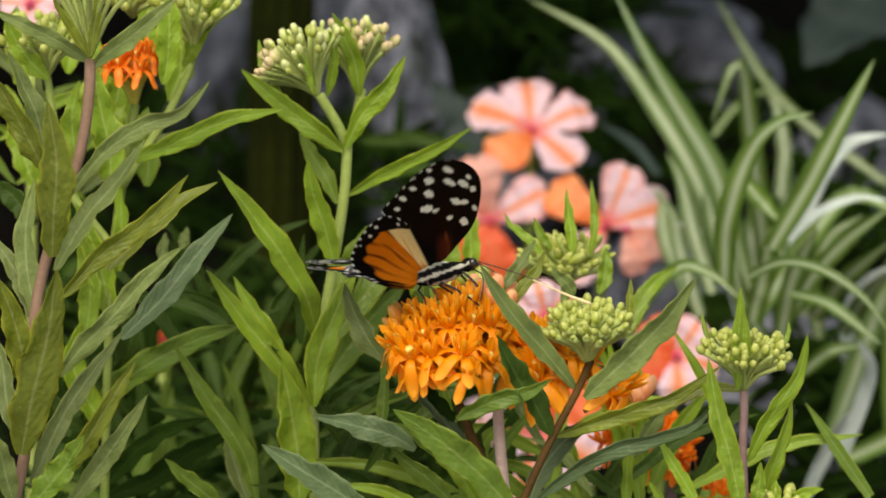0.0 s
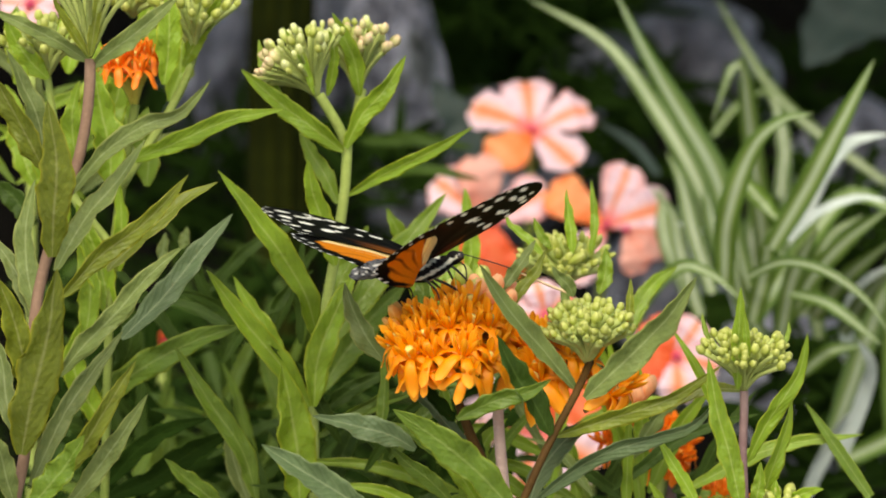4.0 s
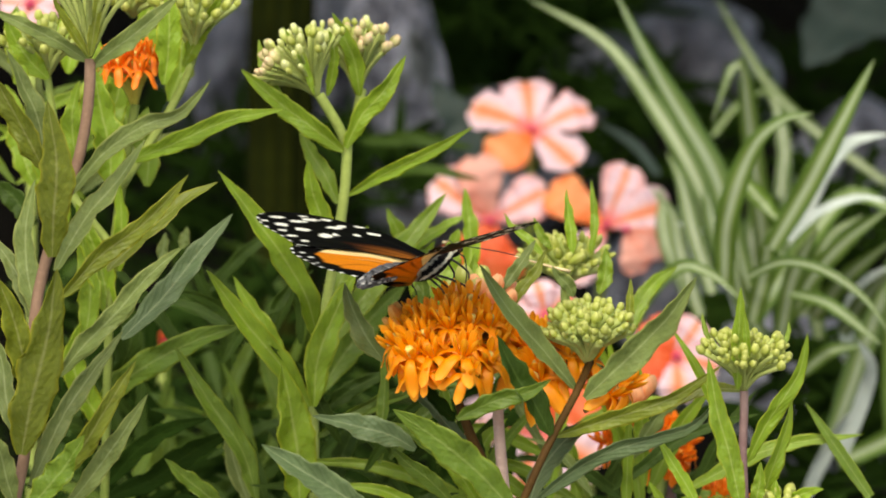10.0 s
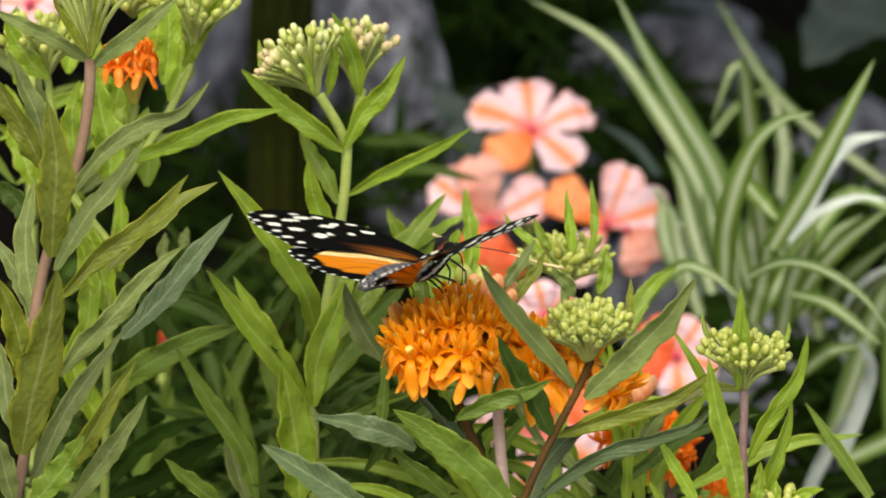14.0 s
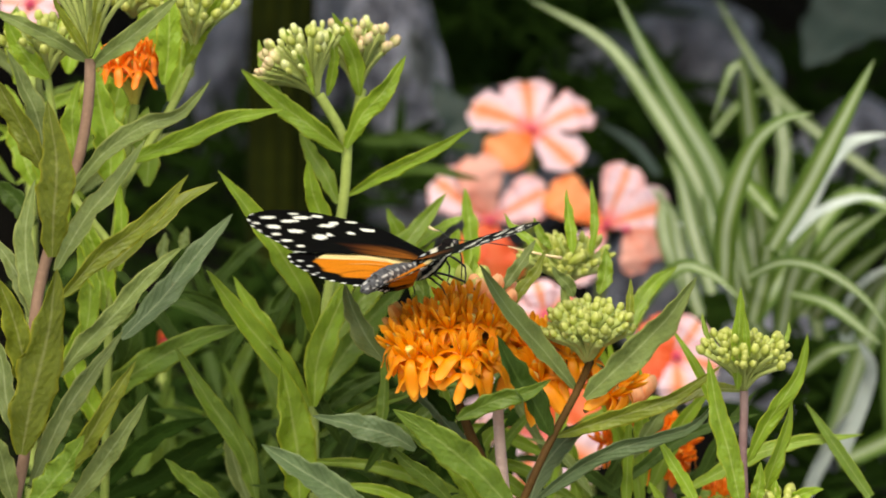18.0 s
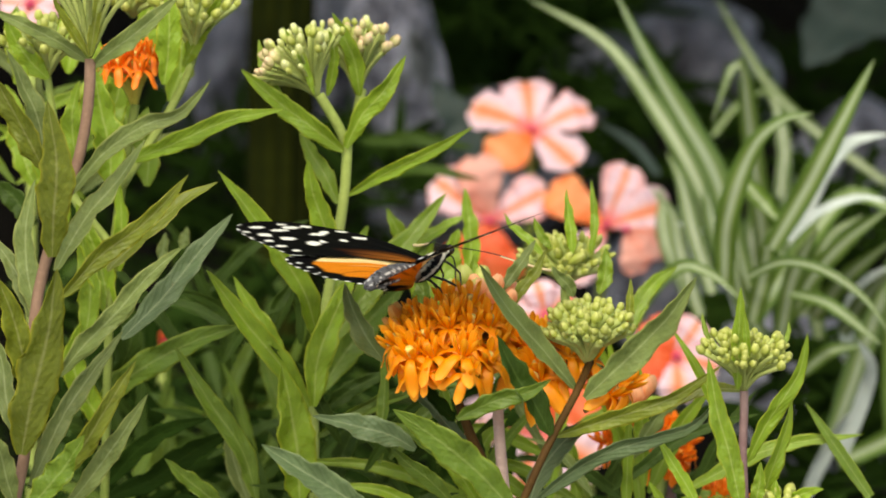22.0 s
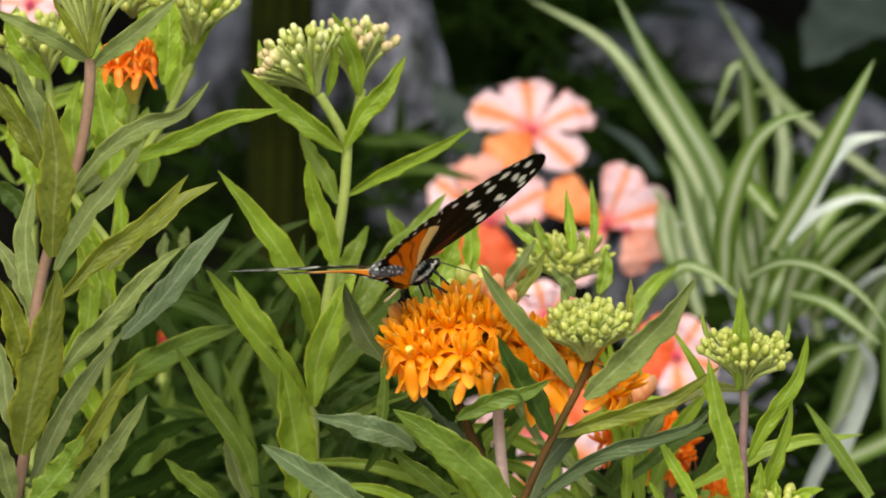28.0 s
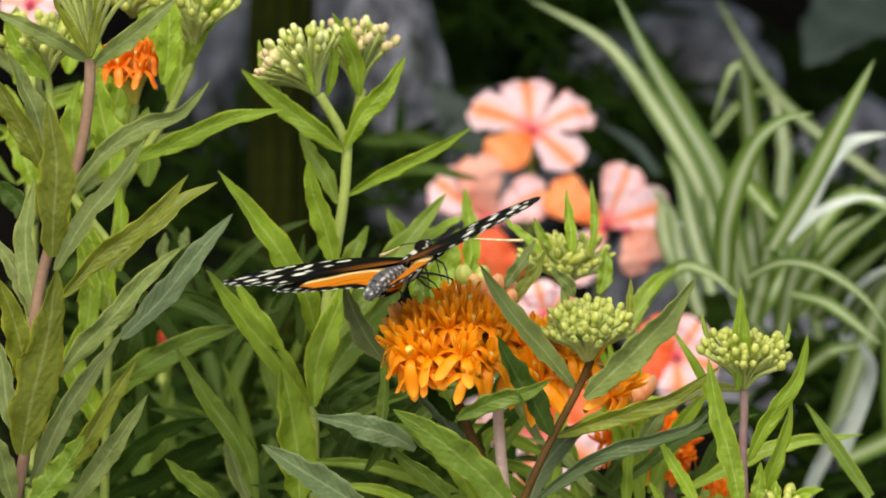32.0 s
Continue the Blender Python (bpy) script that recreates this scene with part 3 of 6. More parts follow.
leaf(A, [(-0.1052, -0.0128, 0.5391), (-0.1067, -0.0144, 0.5451), (-0.1081, -0.0158, 0.5525), (-0.1105, -0.0175, 0.5585)], 0.0067, GREY, 0)
leaf(A, [(-0.0814, 0.0256, 0.5724), (-0.0708, 0.0291, 0.5826), (-0.0630, 0.0325, 0.5922), (-0.0535, 0.0360, 0.6028)], 0.0081, BLUE, 0, 0.2)
umbel(A, (-0.0867, 0.0082, 0.6466), UP, 0.030, 16, 45, BUDS, PEDICEL, 31, 1.1, 0.0006, label="leafy bud cluster with pale stalks")
leaf(A, [(-0.0861, 0.0023, 0.6474), (-0.0853, 0.0019, 0.6530), (-0.0843, 0.0015, 0.6586), (-0.0833, 0.0014, 0.6655)], 0.0036, OLIVE, 0)
leaf(A, [(-0.0868, 0.0052, 0.6470), (-0.0903, 0.0039, 0.6528), (-0.0936, 0.0025, 0.6585), (-0.0954, 0.0012, 0.6642)], 0.0028, OLIVE, 20)

# fresh plant behind it, with pale heads and one orange head
line = [(-0.0882, 0.0476, 0.5245), (-0.0867, 0.0571, 0.5781), (-0.0845, 0.0609, 0.5999), (-0.0813, 0.0645, 0.6202), (-0.0801, 0.0656, 0.6267)]
B = milkweed("fresh green milkweed with orange florets and pale bud heads", line[0])
stem(B, grounded(line), 0.0014, 0.0012, STEM_OLIVE, n=110)
stem(B, [(-0.0860, 0.0591, 0.5897), (-0.0978, 0.0619, 0.6057), (-0.1014, 0.0650, 0.6231), (-0.1031, 0.0669, 0.6339)], 0.0013, 0.0010, STEM_GREEN)
stem(B, [(-0.0838, 0.0619, 0.6057), (-0.0742, 0.0645, 0.6202), (-0.0676, 0.0665, 0.6318), (-0.0646, 0.0680, 0.6402)], 0.0013, 0.0010, STEM_GREEN)
umbel(B, (-0.1031, 0.0669, 0.6339), (0, -0.1, 1), 0.0150, 26, 52, BUDS, PEDICEL, 32, 1.05, 0.0007)
umbel(B, (-0.0804, 0.0660, 0.6259), (-0.02, -0.1, 1), 0.0140, 13, 34, FLORETS_DEEP, PEDICEL_GOLD, 33, 1.05, 0.0008, 0.6, lift=1.8, label="orange florets on pale green stalks")
umbel(B, (-0.0646, 0.0680, 0.6399), (0, -0.1, 1), 0.0150, 26, 50, BUDS, PEDICEL, 34, 1.1, 0.0007)
umbel(B, (-0.0816, 0.0795, 0.6480), (0, -0.1, 1), 0.008, 16, 60, BUDS, PEDICEL, 35, 1.0, 0.0007)
leaf(B, [(-0.0720, 0.0566, 0.6331), (-0.0709, 0.0562, 0.6405), (-0.0704, 0.0561, 0.6493), (-0.0708, 0.0562, 0.6595)], 0.0076, BRIGHT)
leaf(B, [(-0.0676, 0.0673, 0.6364), (-0.0637, 0.0653, 0.6438), (-0.0598, 0.0630, 0.6500), (-0.0567, 0.0608, 0.6568)], 0.0058, BRIGHT)
leaf(B, [(-0.0944, 0.0578, 0.6108), (-0.0957, 0.0574, 0.6183), (-0.0958, 0.0570, 0.6257), (-0.0939, 0.0568, 0.6341)], 0.0070, BRIGHT)
leaf(B, [(-0.0863, 0.0570, 0.6065), (-0.0862, 0.0569, 0.6154), (-0.0882, 0.0570, 0.6257), (-0.0903, 0.0574, 0.6374)], 0.0105, BRIGHT)
leaf(B, [(-0.1024, 0.0618, 0.6339), (-0.1066, 0.0609, 0.6384), (-0.1101, 0.0602, 0.6437), (-0.1129, 0.0596, 0.6503)], 0.0073, BRIGHT)
leaf(B, [(-0.0808, 0.0532, 0.6137), (-0.0701, 0.0473, 0.6186), (-0.0553, 0.0418, 0.6257), (-0.0399, 0.0357, 0.6297)], 0.0058, BRIGHT, 25)
leaf(B, [(-0.0867, 0.0560, 0.5723), (-0.0888, 0.0565, 0.5842), (-0.0916, 0.0563, 0.5932), (-0.0951, 0.0562, 0.6021)], 0.0090, BRIGHT)
leaf(B, [(-0.0933, 0.0550, 0.5665), (-0.0917, 0.0554, 0.5784), (-0.0930, 0.0556, 0.5889), (-0.0944, 0.0552, 0.5964)], 0.0080, BRIGHT)
leaf(B, [(-0.0845, 0.0581, 0.5839), (-0.0836, 0.0580, 0.5929), (-0.0837, 0.0579, 0.6019), (-0.0848, 0.0575, 0.6094)], 0.0058, BRIGHT)
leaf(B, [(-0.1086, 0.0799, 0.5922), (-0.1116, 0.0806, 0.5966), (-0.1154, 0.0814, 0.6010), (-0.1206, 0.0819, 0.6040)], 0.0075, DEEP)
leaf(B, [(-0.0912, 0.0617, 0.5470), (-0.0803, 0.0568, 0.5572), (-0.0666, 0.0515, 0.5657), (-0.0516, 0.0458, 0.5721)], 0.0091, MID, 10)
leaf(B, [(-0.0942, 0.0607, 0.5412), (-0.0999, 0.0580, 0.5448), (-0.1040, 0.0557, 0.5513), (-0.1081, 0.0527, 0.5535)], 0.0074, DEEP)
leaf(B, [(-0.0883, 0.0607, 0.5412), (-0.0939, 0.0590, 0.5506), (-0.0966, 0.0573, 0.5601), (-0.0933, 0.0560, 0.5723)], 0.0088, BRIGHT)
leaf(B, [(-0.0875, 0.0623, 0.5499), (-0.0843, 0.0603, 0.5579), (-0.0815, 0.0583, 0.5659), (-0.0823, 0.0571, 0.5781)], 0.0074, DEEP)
# The two lowest leaves take the darkened leaf colour in place of shade.
leaf(B, [(-0.0883, 0.0581, 0.5265), (-0.0806, 0.0564, 0.5360), (-0.0715, 0.0542, 0.5426), (-0.0610, 0.0514, 0.5462)], 0.0066, SHADE_DARK)
leaf(B, [(-0.0884, 0.0673, 0.5213), (-0.0769, 0.0649, 0.5265), (-0.0662, 0.0629, 0.5346), (-0.0541, 0.0607, 0.5412)], 0.0081, SHADE_DARK)

for pts in ([(-0.1106, 0.1014, 0.5993), (-0.1137, 0.1030, 0.6084), (-0.1152, 0.1049, 0.6189), (-0.1183, 0.1062, 0.6264)], [(-0.1030, 0.0990, 0.5858), (-0.1053, 0.1012, 0.5978), (-0.1091, 0.1028, 0.6069), (-0.1106, 0.1041, 0.6144)], [(-0.0793, 0.0916, 0.6009), (-0.0790, 0.0929, 0.6084), (-0.0808, 0.0942, 0.6158), (-0.0790, 0.0952, 0.6218)],
            [(-0.0938, 0.1038, 0.6129), (-0.0953, 0.1051, 0.6204), (-0.0930, 0.1067, 0.6294), (-0.0938, 0.1086, 0.6400)], [(-0.0733, 0.0955, 0.6233), (-0.0705, 0.0968, 0.6307), (-0.0699, 0.0981, 0.6382), (-0.0672, 0.0997, 0.6471)], [(-0.1152, 0.1062, 0.6264), (-0.1137, 0.1073, 0.6324), (-0.1160, 0.1086, 0.6400), (-0.1152, 0.1099, 0.6475)],
            [(-0.1014, 0.1067, 0.6294), (-0.1007, 0.1078, 0.6354), (-0.1018, 0.1089, 0.6415), (-0.0999, 0.1102, 0.6490)], [(-0.0880, 0.0884, 0.6121), (-0.0888, 0.0898, 0.6195), (-0.0865, 0.0911, 0.6269), (-0.0880, 0.0929, 0.6373)], [(-0.0846, 0.1041, 0.6144), (-0.0869, 0.1051, 0.6204), (-0.0908, 0.1062, 0.6264), (-0.0915, 0.1073, 0.6324)], [(-0.0823, 0.1070, 0.6309), (-0.0798, 0.1081, 0.6370), (-0.0804, 0.1091, 0.6430), (-0.0785, 0.1104, 0.6505)]):
    leaf(B, pts, 0.0089, BRIGHT)

# the one with two domed bud heads
line = [(-0.0337, 0.0525, 0.5233), (-0.0337, 0.0568, 0.5481), (-0.0322, 0.0599, 0.5656), (-0.0287, 0.0633, 0.5845), (-0.0257, 0.0636, 0.6039), (-0.0249, 0.0640, 0.6173)]
C = milkweed("upright milkweed with two domed heads of pale buds", line[0])
stem(C, grounded(line), 0.0018, 0.0014, STEM_GREEN, n=110)
stem(C, [(-0.0252, 0.0638, 0.6165), (-0.0275, 0.0628, 0.6219), (-0.0321, 0.0621, 0.6297)], 0.0014, 0.0014, STEM_GREEN)
stem(C, [(-0.0246, 0.0660, 0.6170), (-0.0231, 0.0708, 0.6215), (-0.0213, 0.0762, 0.6290)], 0.0013, 0.0013, STEM_GREEN)
umbel(C, (-0.0324, 0.0620, 0.6291), (-0.50, 0.05, 1), 0.0176, 78, 50, BUDS_PALE, PEDICEL, 41, 1.0, 0.00042, 0.80, BUDS_BLUSH, (-0.95, -0.3, 0.1), wild=0.5, label="dome of pale green buds, blushing on one side", swell=1.25)
umbel(C, (-0.0226, 0.0761, 0.6274), (0.02, 0.08, 1), 0.0178, 50, 38, BUDS_PALE, PEDICEL, 42, 1.05, 0.00042, 0.80, wild=0.5, blush=BUDS_BLUSH, blush_dir=(0.3, -0.4, 1.0), swell=1.25)
leaf(C, [(-0.0259, 0.0615, 0.6150), (-0.0328, 0.0598, 0.6206), (-0.0430, 0.0585, 0.6287), (-0.0522, 0.0573, 0.6371)], 0.0069, BRIGHT, -15)
leaf(C, [(-0.0253, 0.0617, 0.6158), (-0.0211, 0.0612, 0.6244), (-0.0152, 0.0603, 0.6311), (-0.0096, 0.0599, 0.6403)], 0.0069, BRIGHT, 10)
leaf(C, [(-0.0217, 0.0680, 0.6286), (-0.0230, 0.0669, 0.6377), (-0.0255, 0.0653, 0.6438), (-0.0287, 0.0638, 0.6510)], 0.0058, BRIGHT)
leaf(C, [(-0.0300, 0.0640, 0.6291), (-0.0287, 0.0624, 0.6353), (-0.0281, 0.0608, 0.6414), (-0.0295, 0.0593, 0.6470)], 0.0036, BRIGHT)
leaf(C, [(-0.0333, 0.0562, 0.6305), (-0.0355, 0.0560, 0.6376), (-0.0384, 0.0557, 0.6435), (-0.0410, 0.0552, 0.6482)], 0.0028, BRIGHT)
leaf(C, [(-0.0412, 0.0674, 0.6250), (-0.0449, 0.0695, 0.6314), (-0.0471, 0.0715, 0.6371), (-0.0482, 0.0735, 0.6428)], 0.0042, BRIGHT)
leaf(C, [(-0.0246, 0.0635, 0.6032), (-0.0138, 0.0606, 0.6099), (-0.0028, 0.0576, 0.6156), (0.0079, 0.0547, 0.6225)], 0.0044, BRIGHT, 25)
leaf(C, [(-0.0282, 0.0564, 0.5857), (-0.0308, 0.0549, 0.5964), (-0.0337, 0.0531, 0.6056), (-0.0348, 0.0513, 0.6145)], 0.0078, BRIGHT, 0, 0.2, 0.12)
leaf(C, [(-0.0276, 0.0710, 0.5997), (-0.0311, 0.0736, 0.6068), (-0.0352, 0.0761, 0.6132), (-0.0379, 0.0785, 0.6193)], 0.0058, BRIGHT, 0)
leaf(C, [(-0.0326, 0.0531, 0.5669), (-0.0357, 0.0492, 0.5796), (-0.0442, 0.0457, 0.5943), (-0.0575, 0.0429, 0.6128)], 0.0086, BRIGHT, 0, 0.3, 0.08)
leaf(C, [(-0.0345, 0.0461, 0.5504), (-0.0414, 0.0433, 0.5614), (-0.0514, 0.0409, 0.5745), (-0.0605, 0.0385, 0.5878)], 0.0081, BRIGHT, 0, 0.3)
leaf(C, [(-0.0368, 0.0320, 0.5282), (-0.0370, 0.0295, 0.5407), (-0.0387, 0.0271, 0.5538), (-0.0409, 0.0245, 0.5661)], 0.0128, BRIGHT, 0, 0.22, 0.12)
leaf(C, [(-0.0334, 0.0461, 0.5504), (-0.0325, 0.0468, 0.5622), (-0.0283, 0.0475, 0.5740), (-0.0222, 0.0483, 0.5857)], 0.0092, BRIGHT, 10)
leaf(C, [(-0.0314, 0.0757, 0.5685), (-0.0276, 0.0771, 0.5767), (-0.0234, 0.0786, 0.5848), (-0.0198, 0.0799, 0.5925)], 0.0083, BRIGHT)
leaf(C, [(-0.0300, 0.0793, 0.5602), (-0.0218, 0.0847, 0.5714), (-0.0112, 0.0903, 0.5842), (0.0009, 0.0962, 0.5983)], 0.0095, BRIGHT, 0)
leaf(C, [(-0.0075, 0.0980, 0.5798), (-0.0101, 0.0988, 0.5843), (-0.0128, 0.0996, 0.5888), (-0.0153, 0.1004, 0.5936)], 0.0058, BRIGHT)
leaf(C, [(-0.0128, 0.0977, 0.5783), (-0.0067, 0.0988, 0.5843), (0.0009, 0.0996, 0.5888), (0.0070, 0.1001, 0.5918)], 0.0053, BRIGHT)
leaf(C, [(0.0067, 0.0969, 0.5738), (0.0076, 0.0982, 0.5813), (0.0070, 0.0998, 0.5903), (0.0058, 0.1014, 0.5990)], 0.0064, BRIGHT)
leaf(C, [(-0.0029, 0.0957, 0.5670), (-0.0009, 0.0970, 0.5745), (0.0017, 0.0982, 0.5813), (0.0043, 0.0994, 0.5881)], 0.0096, BRIGHT)
leaf(C, [(-0.0067, 0.0959, 0.5677), (-0.0064, 0.0969, 0.5738), (-0.0052, 0.0980, 0.5798), (-0.0021, 0.0989, 0.5850)], 0.0073, BRIGHT)
leaf(C, [(-0.0415, 0.0633, 0.5558), (-0.0452, 0.0648, 0.5646), (-0.0504, 0.0663, 0.5726), (-0.0551, 0.0677, 0.5807)], 0.0058, BRIGHT)
# Shade low in the plant, put in as the darker leaf green.
leaf(C, [(-0.0484, 0.0476, 0.5245), (-0.0520, 0.0467, 0.5383), (-0.0606, 0.0457, 0.5520), (-0.0694, 0.0449, 0.5668)], 0.0069, MID, 10)
leaf(C, [(-0.0555, 0.0276, 0.5263), (-0.0596, 0.0251, 0.5314), (-0.0652, 0.0227, 0.5367), (-0.0704, 0.0203, 0.5425)], 0.0064, MID)
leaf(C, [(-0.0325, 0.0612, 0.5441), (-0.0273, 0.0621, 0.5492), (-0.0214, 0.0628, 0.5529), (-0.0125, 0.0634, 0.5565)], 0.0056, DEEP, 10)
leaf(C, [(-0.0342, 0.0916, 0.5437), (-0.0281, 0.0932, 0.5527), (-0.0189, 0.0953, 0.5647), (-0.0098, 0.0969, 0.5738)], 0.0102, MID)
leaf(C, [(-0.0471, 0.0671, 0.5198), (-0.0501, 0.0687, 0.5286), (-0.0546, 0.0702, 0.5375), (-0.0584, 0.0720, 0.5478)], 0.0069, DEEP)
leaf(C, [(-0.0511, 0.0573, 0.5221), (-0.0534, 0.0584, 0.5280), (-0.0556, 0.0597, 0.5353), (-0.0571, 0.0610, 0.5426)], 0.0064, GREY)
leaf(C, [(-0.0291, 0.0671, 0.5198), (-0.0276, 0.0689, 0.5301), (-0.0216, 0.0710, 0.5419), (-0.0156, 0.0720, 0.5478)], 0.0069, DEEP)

# the one in the middle, with the big orange head
line = [(0.0189, -0.0226, 0.5407), (0.0235, -0.0208, 0.5509), (0.0276, -0.0175, 0.5585), (0.0326, -0.0120, 0.5665), (0.0362, -0.0048, 0.5728)]
D = milkweed("milkweed in full flower with a large orange head", line[0])
stem(D, grounded(line), 0.0015, 0.0010, STEM_BROWN, n=110)
stem(D, [(0.0141, -0.0040, 0.5355), (0.0103, -0.0030, 0.5460), (0.0071, -0.0030, 0.5532), (0.0039, -0.0040, 0.5620)], 0.0016, 0.0012, STEM_BROWN)
stem(D, [(0.0156, -0.0060, 0.5360), (0.0146, -0.0060, 0.5460), (0.0139, -0.0040, 0.5541), (0.0134, 0.0000, 0.5632)], 0.0015, 0.0014, STEM_PINK)
umbel(D, (0.0026, -0.0040, 0.5696), (-0.14, -0.26, 1), 0.0178, 38, 68, FLORETS, PEDICEL_RED, 51, 0.93, 0.00055, 0.88, lift=2.0, label="round head of bright orange florets", wild=0.35)
umbel(D, (0.0098, 0.0083, 0.5761), (0.1, -0.15, 1), 0.0124, 13, 44, BUDS_CORAL, PEDICEL_RED, 52, 1.0, 0.0005, 0.62, name="bud_cluster", label="coral pink closed buds")
umbel(D, (-0.0078, 0.0050, 0.5752), (-0.75, -0.15, 1), 0.0072, 4, 26, BUDS_AMBER, PEDICEL_RED, 56, 1.0, 0.0005, 0.5, name="bud_cluster", label="amber closed buds")
umbel(D, (0.0076, 0.0168, 0.5799), (0.0, -0.2, 1), 0.0090, 6, 40, BUDS, PEDICEL, 58, 1.0, 0.0005, 1.7, name="bud_cluster", label="pale yellow-green closed buds")
umbel(D, (0.0280, 0.0040, 0.5604), (-0.20, -0.25, 1), 0.0165, 16, 42, FLORETS, PEDICEL_RED, 53, 1.0, 0.0005, 1.0, lift=1.0, wild=0.5)
umbel(D, (0.0350, -0.0020, 0.5596), (0.75, -0.2, 0.75), 0.0110, 4, 26, FLORETS, PEDICEL_RED, 54, 1.0, 0.0006, 1.0, lift=1.5)
umbel(D, (0.0355, -0.0048, 0.5722), (-0.02, -0.10, 1), 0.0158, 150, 42, BUDS, PEDICEL, 55, 0.92, 0.0006, 0.70, label="tight dome of yellow-green buds", swell=1.6, wild=1.0)
leaf(D, [(0.0324, -0.0099, 0.5668), (0.0242, -0.0134, 0.5776), (0.0159, -0.0170, 0.5881), (0.0087, -0.0203, 0.5999)], 0.0066, GREY, 18, 0.30)
leaf(D, [(0.0347, -0.0122, 0.5651), (0.0448, -0.0151, 0.5756), (0.0535, -0.0182, 0.5853), (0.0611, -0.0209, 0.5969)], 0.0090, GREY, 18, 0.32)
leaf(D, [(0.0279, -0.0080, 0.5547), (0.0409, -0.0112, 0.5597), (0.0559, -0.0142, 0.5656), (0.0674, -0.0168, 0.5741)], 0.0050, OLIVE, 30, 0.3)
leaf(D, [(0.0232, -0.0049, 0.5379), (0.0370, -0.0080, 0.5490), (0.0520, -0.0120, 0.5551), (0.0607, -0.0164, 0.5590), (0.0666, -0.0201, 0.5664)], 0.0047, BLUE, 35, 0.3, 0.12)
leaf(D, [(0.0262, -0.0197, 0.5576), (0.0213, -0.0207, 0.5670), (0.0165, -0.0220, 0.5749), (0.0131, -0.0233, 0.5830)], 0.0081, DEEP, 10, 0.35)
leaf(D, [(0.0033, -0.0209, 0.5618), (0.0118, -0.0222, 0.5663), (0.0206, -0.0237, 0.5691), (0.0260, -0.0252, 0.5725)], 0.0056, MID, 20)
leaf(D, [(-0.0067, -0.0203, 0.5542), (-0.0129, -0.0223, 0.5582), (-0.0224, -0.0244, 0.5612), (-0.0314, -0.0267, 0.5639)], 0.0072, BLUE, 0, 0.3)
leaf(D, [(0.0172, -0.0268, 0.5403), (0.0083, -0.0284, 0.5505), (-0.0019, -0.0302, 0.5593), (-0.0120, -0.0323, 0.5667)], 0.0106, MID, 0, 0.2)
leaf(D, [(-0.0183, -0.0268, 0.5403), (-0.0251, -0.0292, 0.5455), (-0.0345, -0.0315, 0.5519), (-0.0434, -0.0337, 0.5584)], 0.0089, BLUE, 0, 0.3, 0.12)
leaf(D, [(0.0029, -0.0112, 0.5593), (0.0001, -0.0121, 0.5623), (-0.0030, -0.0128, 0.5660), (-0.0054, -0.0134, 0.5703)], 0.0047, SHADE_DARK)
leaf(D, [(-0.0146, 0.0070, 0.5704), (-0.0188, 0.0079, 0.5759), (-0.0223, 0.0092, 0.5828), (-0.0245, 0.0104, 0.5897)], 0.0067, GREY, -25)
leaf(D, [(0.0065, 0.0013, 0.5501), (0.0008, 0.0023, 0.5556), (-0.0034, 0.0032, 0.5604), (-0.0097, 0.0040, 0.5652)], 0.0047, BLUE)
leaf(D, [(0.0213, 0.0027, 0.5346), (0.0248, 0.0062, 0.5432), (0.0320, 0.0096, 0.5511), (0.0391, 0.0123, 0.5548)], 0.0069, BLUE, 20)
leaf(D, [(0.0149, 0.0081, 0.5885), (0.0170, 0.0087, 0.5915), (0.0205, 0.0095, 0.5963), (0.0230, 0.0102, 0.6005)], 0.0047, GREY)
leaf(D, [(0.0169, 0.0054, 0.5843), (0.0197, 0.0062, 0.5891), (0.0232, 0.0069, 0.5932), (0.0256, 0.0079, 0.5987)], 0.0039, OLIVE)
leaf(D, [(0.0321, -0.0020, 0.5885), (0.0307, -0.0029, 0.5915), (0.0285, -0.0038, 0.5938), (0.0268, -0.0047, 0.5965)], 0.0044, GREY)
leaf(D, [(0.0439, -0.0038, 0.5783), (0.0456, -0.0029, 0.5837), (0.0461, -0.0019, 0.5892), (0.0461, -0.0012, 0.5930)], 0.0028, OLIVE)
leaf(D, [(0.0420, -0.0018, 0.5665), (0.0454, -0.0027, 0.5695), (0.0474, -0.0033, 0.5739), (0.0508, -0.0036, 0.5796)], 0.0047, BLUE)
leaf(D, [(0.0023, 0.0305, 0.5714), (0.0049, 0.0317, 0.5785), (0.0069, 0.0330, 0.5856), (0.0083, 0.0343, 0.5929)], 0.0083, BRIGHT)
leaf(D, [(-0.0034, 0.0307, 0.5728), (-0.0046, 0.0319, 0.5792), (-0.0052, 0.0327, 0.5842), (-0.0063, 0.0337, 0.5898)], 0.0066, MID)
leaf(D, [(0.0022, -0.0108, 0.5386), (-0.0033, -0.0131, 0.5448), (-0.0088, -0.0156, 0.5497), (-0.0129, -0.0182, 0.5545)], 0.0056, MID)

# half-hidden bud head behind it
line = [(0.0299, 0.0571, 0.5207), (0.0306, 0.0607, 0.5412), (0.0321, 0.0648, 0.5646), (0.0321, 0.0674, 0.5792)]
H = milkweed("milkweed with a tight green bud head, half hidden", line[0])
stem(H, grounded(line), 0.0018, 0.0013, STEM_GREEN, n=110)
umbel(H, (0.0321, 0.0673, 0.5785), (0, -0.2, 1), 0.0130, 80, 55, BUDS_LONG, PEDICEL, 61, 0.95, 0.0008, 0.74, wild=1.0)
